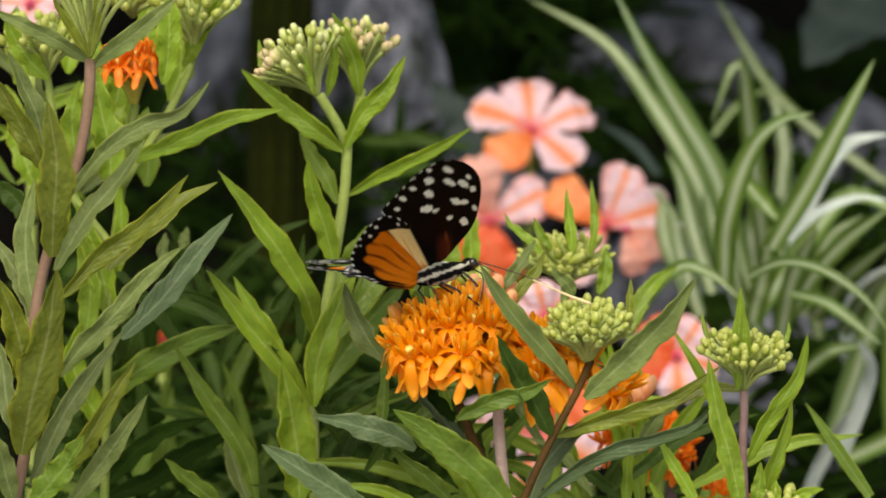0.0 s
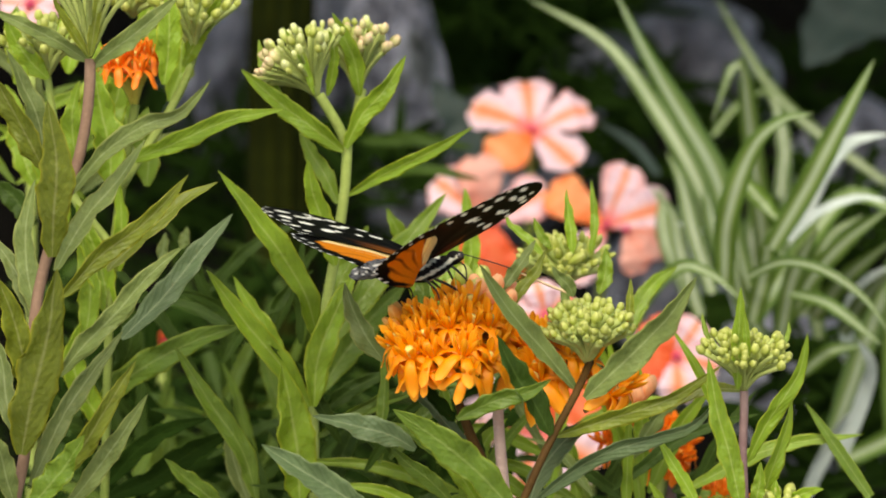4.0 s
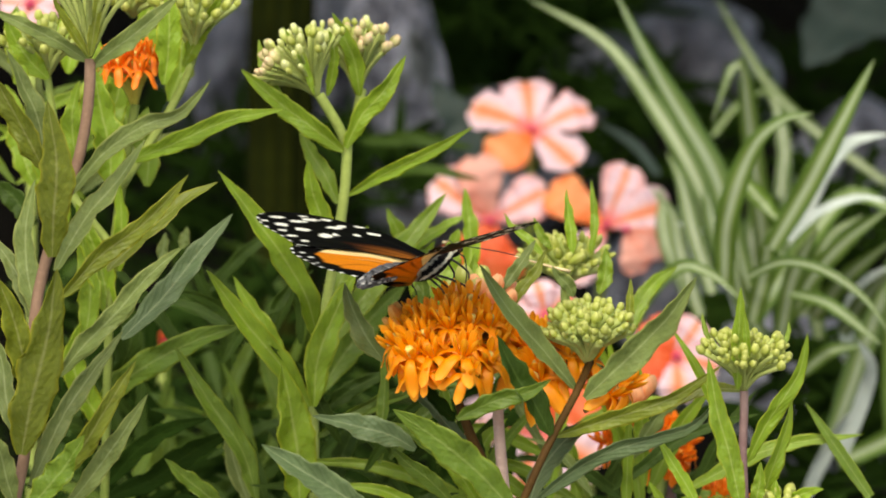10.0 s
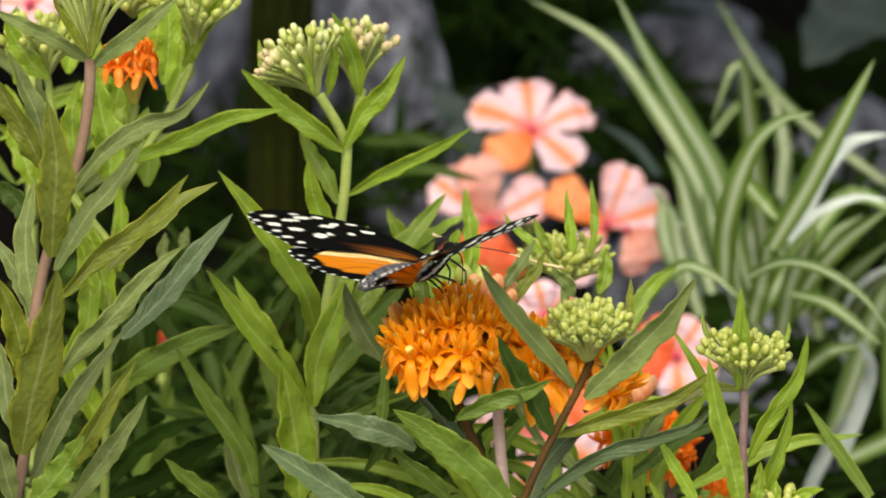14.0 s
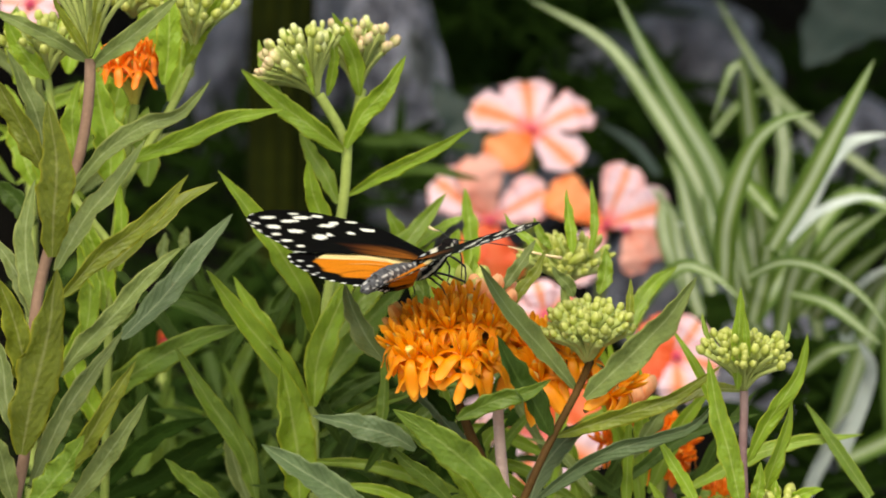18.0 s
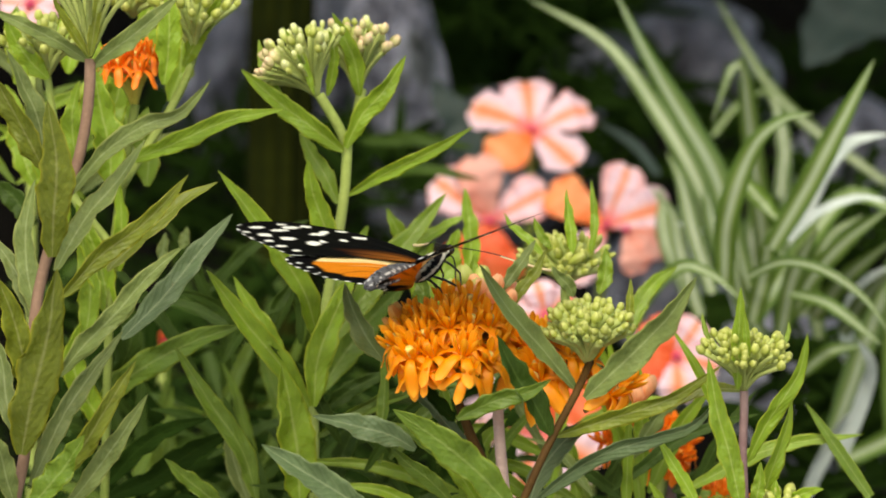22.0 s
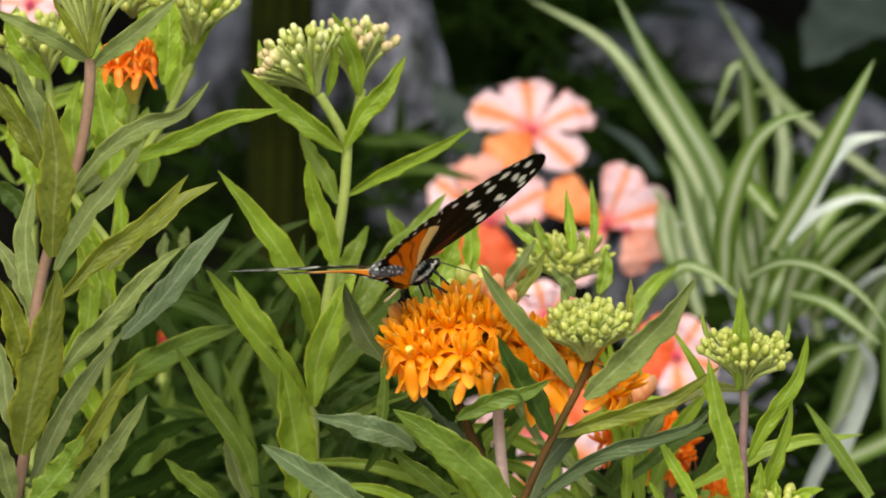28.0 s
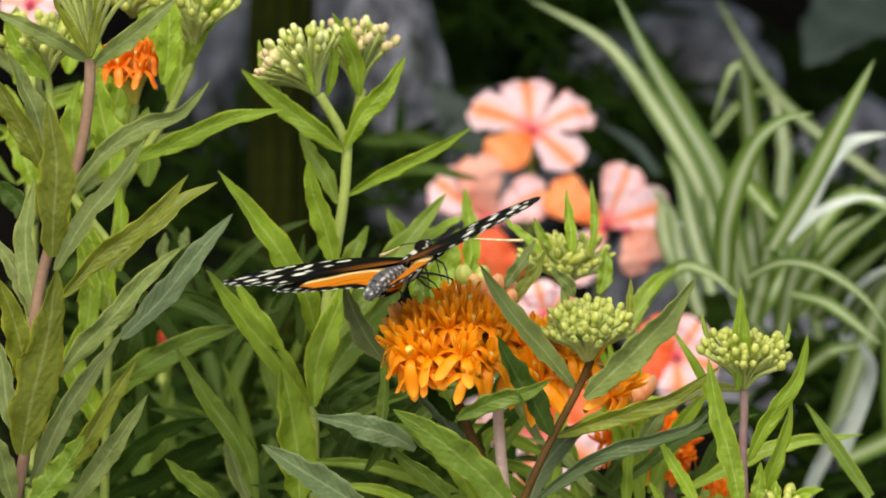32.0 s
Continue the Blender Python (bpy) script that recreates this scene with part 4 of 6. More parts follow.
leaf(H, [(0.0336, 0.0589, 0.5883), (0.0333, 0.0599, 0.5941), (0.0325, 0.0609, 0.5999), (0.0321, 0.0618, 0.6049)], 0.0038, BRIGHT)
leaf(H, [(0.0384, 0.0589, 0.5883), (0.0395, 0.0601, 0.5955), (0.0392, 0.0612, 0.6013), (0.0386, 0.0622, 0.6074)], 0.0029, BRIGHT)
leaf(H, [(0.0403, 0.0472, 0.5800), (0.0417, 0.0480, 0.5843), (0.0421, 0.0486, 0.5879), (0.0420, 0.0493, 0.5917)], 0.0053, BRIGHT)
leaf(H, [(0.0257, 0.0490, 0.5900), (0.0213, 0.0498, 0.5943), (0.0176, 0.0503, 0.5972), (0.0159, 0.0508, 0.6004)], 0.0032, BRIGHT)
leaf(H, [(0.0281, 0.0591, 0.5897), (0.0259, 0.0596, 0.5926), (0.0244, 0.0601, 0.5955), (0.0237, 0.0605, 0.5977)], 0.0032, BRIGHT)
leaf(H, [(0.0489, 0.0746, 0.5626), (0.0521, 0.0795, 0.5709), (0.0567, 0.0838, 0.5762), (0.0630, 0.0879, 0.5800)], 0.0059, BRIGHT)

# the one with a purple stalk and an open cup of buds
line = [(0.0739, -0.0148, 0.5388), (0.0735, -0.0106, 0.5513), (0.0740, -0.0072, 0.5591), (0.0740, -0.0061, 0.5657)]
E = milkweed("slender milkweed with a purple stalk and open bud cup", line[0])
stem(E, grounded(line), 0.0013, 0.0011, STEM_PURPLE, n=110)
umbel(E, (0.0740, -0.0061, 0.5654), (0.0, -0.05, 1), 0.0172, 92, 48, BUDS, PEDICEL, 71, 0.88, 0.00045, 0.74, wild=0.7, label="open cup of pale green buds", swell=1.3)
leaf(E, [(0.0721, -0.0099, 0.5668), (0.0720, -0.0100, 0.5739), (0.0723, -0.0099, 0.5823), (0.0727, -0.0095, 0.5923)], 0.0047, BRIGHT)
leaf(E, [(0.0745, -0.0126, 0.5744), (0.0741, -0.0126, 0.5786), (0.0737, -0.0125, 0.5828), (0.0733, -0.0123, 0.5877)], 0.0022, BRIGHT)
leaf(E, [(0.0671, 0.0057, 0.5749), (0.0654, 0.0069, 0.5776), (0.0646, 0.0080, 0.5802), (0.0645, 0.0091, 0.5824)], 0.0017, BRIGHT)
leaf(E, [(0.0836, 0.0055, 0.5735), (0.0853, 0.0066, 0.5762), (0.0860, 0.0076, 0.5781), (0.0860, 0.0087, 0.5801)], 0.0017, BRIGHT)
leaf(E, [(0.0746, -0.0110, 0.5489), (0.0796, -0.0119, 0.5594), (0.0866, -0.0126, 0.5709), (0.0888, -0.0134, 0.5816)], 0.0053, BRIGHT, 15)
leaf(E, [(0.0776, -0.0151, 0.5375), (0.0802, -0.0154, 0.5475), (0.0835, -0.0156, 0.5574), (0.0850, -0.0162, 0.5659)], 0.0050, BRIGHT, 10)
leaf(E, [(0.0748, -0.0151, 0.5375), (0.0701, -0.0108, 0.5542), (0.0632, -0.0067, 0.5696), (0.0556, -0.0033, 0.5815)], 0.0047, BRIGHT, 20)
leaf(E, [(0.0725, -0.0229, 0.5394), (0.0693, -0.0217, 0.5539), (0.0665, -0.0213, 0.5636), (0.0642, -0.0204, 0.5767)], 0.0069, BRIGHT, 10)
leaf(E, [(0.0756, -0.0229, 0.5394), (0.0762, -0.0229, 0.5429), (0.0769, -0.0229, 0.5471), (0.0770, -0.0228, 0.5516)], 0.0047, BRIGHT)
leaf(E, [(0.0792, -0.0208, 0.5396), (0.0806, -0.0203, 0.5423), (0.0808, -0.0200, 0.5443), (0.0811, -0.0196, 0.5464)], 0.0036, BRIGHT)
leaf(E, [(0.0840, -0.0204, 0.5416), (0.0873, -0.0215, 0.5433), (0.0900, -0.0226, 0.5445), (0.0923, -0.0239, 0.5451)], 0.0036, BRIGHT)
umbel(E, (0.0828, -0.0192, 0.5371), (0, -0.2, 1), 0.006, 16, 60, BUDS, PEDICEL, 72, 1.0, 0.0005)
leaf(E, [(0.0633, -0.0112, 0.5365), (0.0599, -0.0101, 0.5427), (0.0564, -0.0091, 0.5482), (0.0526, -0.0080, 0.5547)], 0.0042, BRIGHT)
leaf(E, [(0.0551, -0.0209, 0.5389), (0.0530, -0.0211, 0.5418), (0.0516, -0.0214, 0.5440), (0.0499, -0.0216, 0.5465)], 0.0025, BRIGHT)
leaf(E, [(0.0759, 0.0136, 0.5618), (0.0646, 0.0136, 0.5618), (0.0547, 0.0128, 0.5576), (0.0462, 0.0122, 0.5541)], 0.0042, OLIVE, 20)

# narrow shoots low between the plants
def shoots(plant, centre, spread, n, mats, seed, length=(0.02, 0.045)):
    rng = random.Random(seed)
    for _ in range(n):
        p = Vector([c + rng.uniform(-s, s) for c, s in zip(centre, spread)])
        a = rng.uniform(-1.0, 1.0)
        d = Vector((math.sin(a), rng.uniform(-0.3, 0.2), math.cos(a))) * rng.uniform(*length)
        e = p + d + Vector((d.x * 0.4, 0, -abs(d.x) * 0.3))
        leaf(plant, [p, p.lerp(e, 0.5) + Vector((0, 0, 0.004)), e], rng.uniform(0.0035, 0.0055), rng.choice(mats), rng.uniform(-25, 25))


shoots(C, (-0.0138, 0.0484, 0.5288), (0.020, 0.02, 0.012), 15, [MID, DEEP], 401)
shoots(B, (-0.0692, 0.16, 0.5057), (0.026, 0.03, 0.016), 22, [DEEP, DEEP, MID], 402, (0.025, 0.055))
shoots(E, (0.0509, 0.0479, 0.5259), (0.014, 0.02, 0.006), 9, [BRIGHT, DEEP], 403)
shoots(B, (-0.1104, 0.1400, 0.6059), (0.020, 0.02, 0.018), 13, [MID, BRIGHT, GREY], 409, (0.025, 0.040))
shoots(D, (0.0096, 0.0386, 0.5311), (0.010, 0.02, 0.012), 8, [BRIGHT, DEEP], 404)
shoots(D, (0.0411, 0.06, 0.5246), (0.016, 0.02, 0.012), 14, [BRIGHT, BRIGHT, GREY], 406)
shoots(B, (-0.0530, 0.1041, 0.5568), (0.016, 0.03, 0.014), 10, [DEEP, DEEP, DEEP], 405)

# small things half lost among the leaves
leaf(B, [(-0.0758, 0.0881, 0.5812), (-0.0751, 0.0885, 0.5838), (-0.0746, 0.0889, 0.5860), (-0.0743, 0.0894, 0.5887)], 0.0039, GREY, name="bract")
leaf(B, [(-0.0706, 0.0985, 0.5828), (-0.0700, 0.0988, 0.5846), (-0.0694, 0.0991, 0.5864), (-0.0692, 0.0995, 0.5885)], 0.0040, GREY, name="bract")

# small orange one low behind
line = [(0.0620, 0.0837, 0.4985), (0.0613, 0.0858, 0.5106), (0.0620, 0.0874, 0.5196)]
F = milkweed("low milkweed with a small deep orange head", line[0])
stem(F, grounded(line), 0.0018, 0.0014, STEM_PURPLE, n=110)
umbel(F, (0.0556, 0.0883, 0.5252), (0.0, -0.3, 1), 0.0130, 40, 62, FLORETS_DEEP, PEDICEL_RED, 81, 0.9, 0.0006, 0.78, lift=0.7)
umbel(F, (0.0722, 0.0664, 0.5161), (0, -0.25, 1), 0.0060, 8, 60, FLORETS_DEEP, PEDICEL_RED, 82, 0.9, 0.0006, 1.0)
umbel(F, (0.0502, 0.0420, 0.5505), (0, -0.2, 1), 0.0050, 5, 45, BUDS_CORAL, PEDICEL, 83, 1.0, 0.0006, 0.75, name="bud_cluster", label="coral pink closed buds")
leaf(F, [(0.0615, 0.0774, 0.5204), (0.0675, 0.0779, 0.5234), (0.0736, 0.0784, 0.5264), (0.0781, 0.0792, 0.5308)], 0.0061, DEEP)
leaf(F, [(0.0539, 0.0802, 0.5368), (0.0494, 0.0792, 0.5308), (0.0463, 0.0781, 0.5249), (0.0433, 0.0766, 0.5159)], 0.0061, DEEP)


# ---- impatiens ----
def petal_mesh(mat, seed):
    rng = random.Random(seed)
    line = [(0.001, 0, 0.0), (0.009, 0, 0.002), (0.018, 0, 0.002 + rng.uniform(-0.001, 0.002)), (0.026, 0, rng.uniform(-0.003, 0.001))]
    v, f, u = blade(line, 0.0248, heart, 0, 0.05, 0.10, 14, 12, (0, 0, 1), thick=0.0003, notch=0.075, seed=seed)
    return mesh_of("petal", v, f, mat, u)


PETALS = [petal_mesh(BICOLOR, s) for s in range(3)]
PETALS_SALMON = [petal_mesh(SALMON, s) for s in range(5, 7)]
PETALS_TANGERINE = [petal_mesh(TANGERINE, s) for s in range(7, 9)]
PETALS_RED = [petal_mesh(VERMILION, s) for s in range(3, 5)]
CENTRE = mesh_of("flower_centre", *ball(0.0016, 0.0022, 8, 5)[:2], plain("magenta_centre", (0.55, 0.05, 0.12), 0.5))


def impatiens_flower(plant, centre, facing, size, seed, turn=0.0, angles=(0, 72, 144, 216, 288), red=(), slim=1.0, salmon=(), tangerine=()):
    rng = random.Random(seed)
    c = Vector(centre) - Vector(plant.location)
    q = Vector((0, 0, 1)).rotation_difference(Vector(facing).normalized()).to_matrix().to_4x4()
    flower = part("flower", CENTRE, plant, "salmon and white striped impatiens bloom", Matrix.Translation(c) @ q)
    for i, a in enumerate(angles):
        me = rng.choice(PETALS_RED if i in red else PETALS_SALMON if i in salmon else PETALS_TANGERINE if i in tangerine else PETALS)
        m = Matrix.Rotation(radians(a + turn), 4, "Z") @ Matrix.Rotation(radians(rng.uniform(-10, 4)), 4, "Y") @ Matrix.Translation((0, 0, 0.0004 * i))
        part("petal", me, flower, "", m @ Matrix.Scale(size * rng.uniform(0.95, 1.05), 4) @ Matrix.Diagonal((1, slim, 1, 1)))
    return flower


base = (0.0354, 0.4201, 0.3912)
G = thing("impatiens", "impatiens bush with salmon and white blooms", "plant", (base[0], base[1], 0.0))
for top in ((0.0319, 0.4700, 0.5596), (0.0168, 0.4350, 0.5332), (0.0568, 0.4249, 0.5334), (0.0765, 0.3287, 0.5060), (0.0296, 0.2850, 0.4909)):
    foot, tip = Vector((base[0], base[1], 0.0)), Vector(top)
    stem(G, [foot, foot.lerp(tip, 0.5) + Vector((0, 0.05, 0.02)), tip + Vector((0, 0.025, -0.025)), tip + Vector((0, 0.006, -0.002))], 0.004, 0.0015, STEM_GREEN)
impatiens_flower(G, (0.0319, 0.4700, 0.5596), (0.05, -0.66, 0.75), 0.90, 1, 0, (96, 24, -46, -124, 160), slim=0.84, tangerine=(3,))
impatiens_flower(G, (0.0168, 0.4350, 0.5332), (-0.1, -1, 0.2), 0.94, 2, 0, (98, 138, 24, -82, -128), (3, 4), 0.76, (0,))
impatiens_flower(G, (0.0568, 0.4249, 0.5334), (0.1, -0.95, 0.3), 0.92, 3, 0, (72, 22, 150, 236), (), 0.74, tangerine=(2,))
impatiens_flower(G, (0.0631, 0.405, 0.5358), (0.2, -1, 0.1), 0.66, 4, 0, (-14, -66), (), 0.74, (0, 1))
impatiens_flower(G, (0.0765, 0.3287, 0.5060), (0.1, -1, 0.3), 0.56, 5, 60, red=(1, 2))
impatiens_flower(G, (0.0296, 0.2850, 0.4909), (0.0, -1, 0.3), 0.92, 6, 40, red=(0,))
impatiens_flower(G, (0.0327, 0.2917, 0.5267), (0.2, -1, 0.3), 0.45, 7, 45)
leaf(G, [(0.0121, 0.5469, 0.5344), (0.0078, 0.5495, 0.5492), (0.0013, 0.5514, 0.5598), (-0.0041, 0.5529, 0.5683)], 0.0194, SLATE, 0, 0.1)
leaf(G, [(0.0783, 0.4939, 0.5216), (0.0867, 0.4942, 0.5236), (0.0929, 0.4946, 0.5257), (0.0992, 0.4944, 0.5247)], 0.0104, SLATE)
# Inner leaves in the leaf colour that has shade mixed in.
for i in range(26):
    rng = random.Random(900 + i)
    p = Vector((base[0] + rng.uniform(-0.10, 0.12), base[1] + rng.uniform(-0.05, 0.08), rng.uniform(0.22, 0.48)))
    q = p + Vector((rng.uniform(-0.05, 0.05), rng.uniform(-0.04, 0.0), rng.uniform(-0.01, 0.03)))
    leaf(G, [p, p.lerp(q, 0.5) + Vector((0, 0, 0.008)), q], 0.022, SHADE_DARK, rng.uniform(-30, 30))
leaf(G, [(-0.0272, 0.36, 0.5728), (-0.0101, 0.35, 0.5754), (0.0104, 0.34, 0.5739)], 0.0060, DEEP, 20)
leaf(G, [(-0.0253, 0.36, 0.5602), (-0.0083, 0.35, 0.5652), (0.0123, 0.34, 0.5633)], 0.0055, DEEP, -20)
# a bloom of a neighbour, at the edge
base2 = (-0.1292, 0.2384, 0.5123)
G2 = thing("impatiens", "impatiens with a single salmon bloom", "plant", (base2[0], base2[1], 0.0))
stem(G2, [(base2[0], base2[1], 0), (base2[0], base2[1], 0.3), (-0.1266, 0.2589, 0.6286)], 0.003, 0.0015, STEM_GREEN)
impatiens_flower(G2, (-0.1266, 0.2592, 0.6303), (0.0, -1, 0.3), 0.36, 8, 30)

base3 = (-0.0873, 0.2421, 0.4757)
G3 = thing("impatiens", "impatiens with one small scarlet bloom in the shade", "plant", (base3[0], base3[1], 0.0))
stem(G3, [(base3[0], base3[1], 0), (base3[0], base3[1], 0.3), (-0.0915, 0.3097, 0.5136)], 0.002, 0.0012, STEM_GREEN)
impatiens_flower(G3, (-0.0915, 0.3099, 0.5148), (0.8, -0.5, -0.4), 0.2, 9, 30, red=(0, 1, 2, 3, 4))

# ---- spider plant ----
base = (0.1119, 0.3148, 0.4847)
P = thing("spider_plant", "spider plant with arching cream-striped blades", "plant", (base[0], base[1], 0.0))
ROOT = (0.1082, 0.3186, 0.5065)


def strap_leaf(pts, width, mat=STRIPE, roll=0, fold=0.25):
    leaf(P, pts, width, mat, roll, fold, 0.03, strap, n=22)


strap_leaf([(0.1005, 0.3300, 0.5269), (0.0942, 0.3320, 0.5492), (0.0886, 0.3340, 0.5667), (0.0780, 0.3360, 0.5852), (0.0677, 0.3380, 0.6026), (0.0556, 0.3400, 0.6266)], 0.0119)
strap_leaf([(0.0995, 0.3800, 0.5175), (0.0923, 0.3867, 0.5418), (0.0848, 0.3933, 0.5584), (0.0754, 0.4000, 0.5746), (0.0639, 0.4067, 0.5914), (0.0520, 0.4133, 0.6027), (0.0286, 0.4200, 0.6147)], 0.0081)
strap_leaf([(0.0891, 0.3400, 0.5250), (0.0829, 0.3500, 0.5461), (0.0796, 0.3600, 0.5598), (0.0753, 0.3700, 0.5678)], 0.0076)
strap_leaf([(0.0861, 0.3500, 0.5155), (0.0799, 0.3600, 0.5348), (0.0775, 0.3700, 0.5466), (0.0703, 0.3800, 0.5546)], 0.0068)
strap_leaf([(0.1008, 0.3700, 0.5116), (0.0956, 0.3667, 0.5297), (0.0866, 0.3633, 0.5419), (0.0779, 0.3600, 0.5454)], 0.0059, WHITEB)
strap_leaf([(0.1067, 0.3600, 0.5136), (0.1043, 0.3700, 0.5350), (0.1059, 0.3800, 0.5469), (0.1016, 0.3900, 0.5589)], 0.0082)
strap_leaf([(0.1219, 0.3700, 0.5116), (0.1186, 0.3800, 0.5332), (0.1207, 0.3900, 0.5491), (0.1277, 0.4000, 0.5574)], 0.0078)
strap_leaf([(0.1268, 0.3600, 0.5058), (0.1246, 0.3600, 0.5252), (0.1300, 0.3600, 0.5406), (0.1413, 0.3600, 0.5483)], 0.0067)
strap_leaf([(0.1344, 0.3400, 0.5021), (0.1335, 0.3333, 0.5187), (0.1382, 0.3267, 0.5313), (0.1466, 0.3200, 0.5382)], 0.0061, WHITEB)
strap_leaf([(0.1183, 0.4200, 0.5100), (0.1204, 0.4250, 0.5293), (0.1200, 0.4300, 0.5603), (0.1166, 0.4350, 0.5760), (0.1110, 0.4400, 0.5798)], 0.0068)
strap_leaf([(0.0869, 0.2500, 0.5455), (0.0871, 0.2425, 0.5662), (0.0932, 0.2350, 0.5880), (0.1013, 0.2275, 0.5987), (0.1108, 0.2200, 0.6026)], 0.0096)
strap_leaf([(0.1020, 0.2600, 0.5543), (0.1122, 0.2533, 0.5746), (0.1206, 0.2467, 0.5935), (0.1309, 0.2400, 0.6161)], 0.0095)
strap_leaf([(0.1178, 0.3400, 0.5488), (0.1252, 0.3367, 0.5669), (0.1340, 0.3333, 0.5768), (0.1459, 0.3300, 0.5799)], 0.0079, WHITEB)
strap_leaf([(0.1597, 0.4600, 0.5428), (0.1323, 0.4750, 0.5618), (0.1190, 0.4900, 0.5746), (0.1095, 0.5050, 0.5894), (0.1010, 0.5200, 0.6045)], 0.0054)
strap_leaf([(0.0996, 0.5000, 0.5544), (0.1092, 0.5100, 0.5639), (0.1224, 0.5200, 0.5695)], 0.0042)
strap_leaf([(0.1178, 0.4200, 0.5442), (0.1197, 0.4267, 0.5608), (0.1165, 0.4333, 0.5763), (0.1120, 0.4400, 0.5794)], 0.0068)
strap_leaf([(0.0991, 0.3300, 0.5636), (0.1028, 0.3150, 0.5603), (0.1088, 0.3000, 0.5547)], 0.0087)
strap_leaf([(0.1098, 0.2900, 0.5518), (0.1192, 0.2867, 0.5613), (0.1313, 0.2833, 0.5665), (0.1417, 0.2800, 0.5656)], 0.0040, WHITEB)
strap_leaf([(0.0928, 0.2300, 0.5509), (0.1027, 0.2200, 0.5572), (0.1144, 0.2100, 0.5560), (0.1253, 0.2000, 0.5493), (0.1324, 0.1900, 0.5397)], 0.0048)
strap_leaf([(0.0582, 0.2400, 0.5332), (0.0631, 0.2350, 0.5447), (0.0722, 0.2300, 0.5541), (0.0816, 0.2250, 0.5525), (0.0896, 0.2200, 0.5458)], 0.0055)
strap_leaf([(0.1119, 0.3000, 0.5252), (0.1184, 0.2933, 0.5393), (0.1283, 0.2867, 0.5524), (0.1417, 0.2800, 0.5644)], 0.0081)
strap_leaf([(0.1201, 0.3100, 0.5232), (0.1294, 0.2950, 0.5390), (0.1419, 0.2800, 0.5535)], 0.0077)
strap_leaf([(0.1304, 0.3200, 0.5156), (0.1360, 0.3050, 0.5298), (0.1432, 0.2900, 0.5427)], 0.0073)
strap_leaf([(0.0894, 0.3600, 0.5290), (0.0852, 0.3650, 0.5459), (0.0783, 0.3700, 0.5620)], 0.0095)
strap_leaf([(0.0982, 0.3500, 0.5251), (0.0906, 0.3550, 0.5443), (0.0881, 0.3600, 0.5626)], 0.0094)
strap_leaf([(0.0992, 0.3000, 0.5233), (0.1026, 0.2950, 0.5399), (0.1038, 0.2900, 0.5564)], 0.0090)
strap_leaf([(0.1076, 0.2900, 0.5197), (0.1113, 0.2850, 0.5408), (0.1183, 0.2800, 0.5581)], 0.0085)
strap_leaf([(0.0831, 0.3800, 0.5175), (0.0758, 0.3900, 0.5354), (0.0752, 0.4000, 0.5514)], 0.0069)
strap_leaf([(0.1038, 0.3100, 0.5158), (0.0959, 0.3050, 0.5316), (0.0935, 0.3000, 0.5491)], 0.0073)
strap_leaf([(0.1159, 0.3000, 0.5066), (0.1239, 0.2900, 0.5157), (0.1336, 0.2800, 0.5195)], 0.0064)
strap_leaf([(0.1277, 0.2900, 0.4809), (0.1339, 0.2833, 0.5018), (0.1355, 0.2767, 0.5142), (0.1299, 0.2700, 0.5237)], 0.0065, WHITEB)
strap_leaf([(0.1183, 0.3100, 0.4631), (0.1268, 0.3000, 0.4857), (0.1332, 0.2900, 0.4985)], 0.0060, WHITEB)
strap_leaf([(0.1105, 0.0400, 0.5278), (0.1025, 0.0425, 0.5392), (0.0937, 0.0450, 0.5518)], 0.0045, MID)
strap_leaf([(0.1092, 0.2700, 0.5382), (0.1202, 0.2550, 0.5374), (0.1346, 0.2400, 0.5279)], 0.0054)
strap_leaf([(0.0774, 0.4600, 0.5459), (0.0691, 0.4800, 0.5542), (0.0564, 0.5000, 0.5597)], 0.0049, SLATE)
for i in range(5):
    rng = random.Random(300 + i)
    a = rng.uniform(-0.2, 1.25)
    ln = rng.uniform(0.05, 0.08)
    p = Vector(ROOT) + Vector((rng.uniform(-0.01, 0.05), rng.uniform(-0.02, 0.05), rng.uniform(-0.05, 0.02)))
    d = Vector((math.sin(a), rng.uniform(-0.4, 0.4), math.cos(a)))
    q = p + d * ln
    e = q + Vector((math.sin(a) * ln * 0.7, 0, -ln * rng.uniform(0.0, 0.5)))
    strap_leaf([p, p.lerp(q, 0.6) + Vector((0, 0, 0.006)), q, e], rng.uniform(0.008, 0.011), STRIPE, rng.uniform(-35, 35))

# big dull leaf at the back
K = thing("broadleaf_shrub", "shrub with large dull slate-green leaves", "shrub", (0.25, 0.75, 0.0))
stem(K, [(0.25, 0.75, 0.3), (0.22, 0.72, 0.5), (0.1746, 0.6294, 0.5989)], 0.006, 0.004, STEM_BROWN)
leaf(K, [(0.1836, 0.6305, 0.6056), (0.1694, 0.6216, 0.5930), (0.1553, 0.6126, 0.5806), (0.1424, 0.6033, 0.5665)], 0.0467, SLATE, 0, 0.06, 0.02)

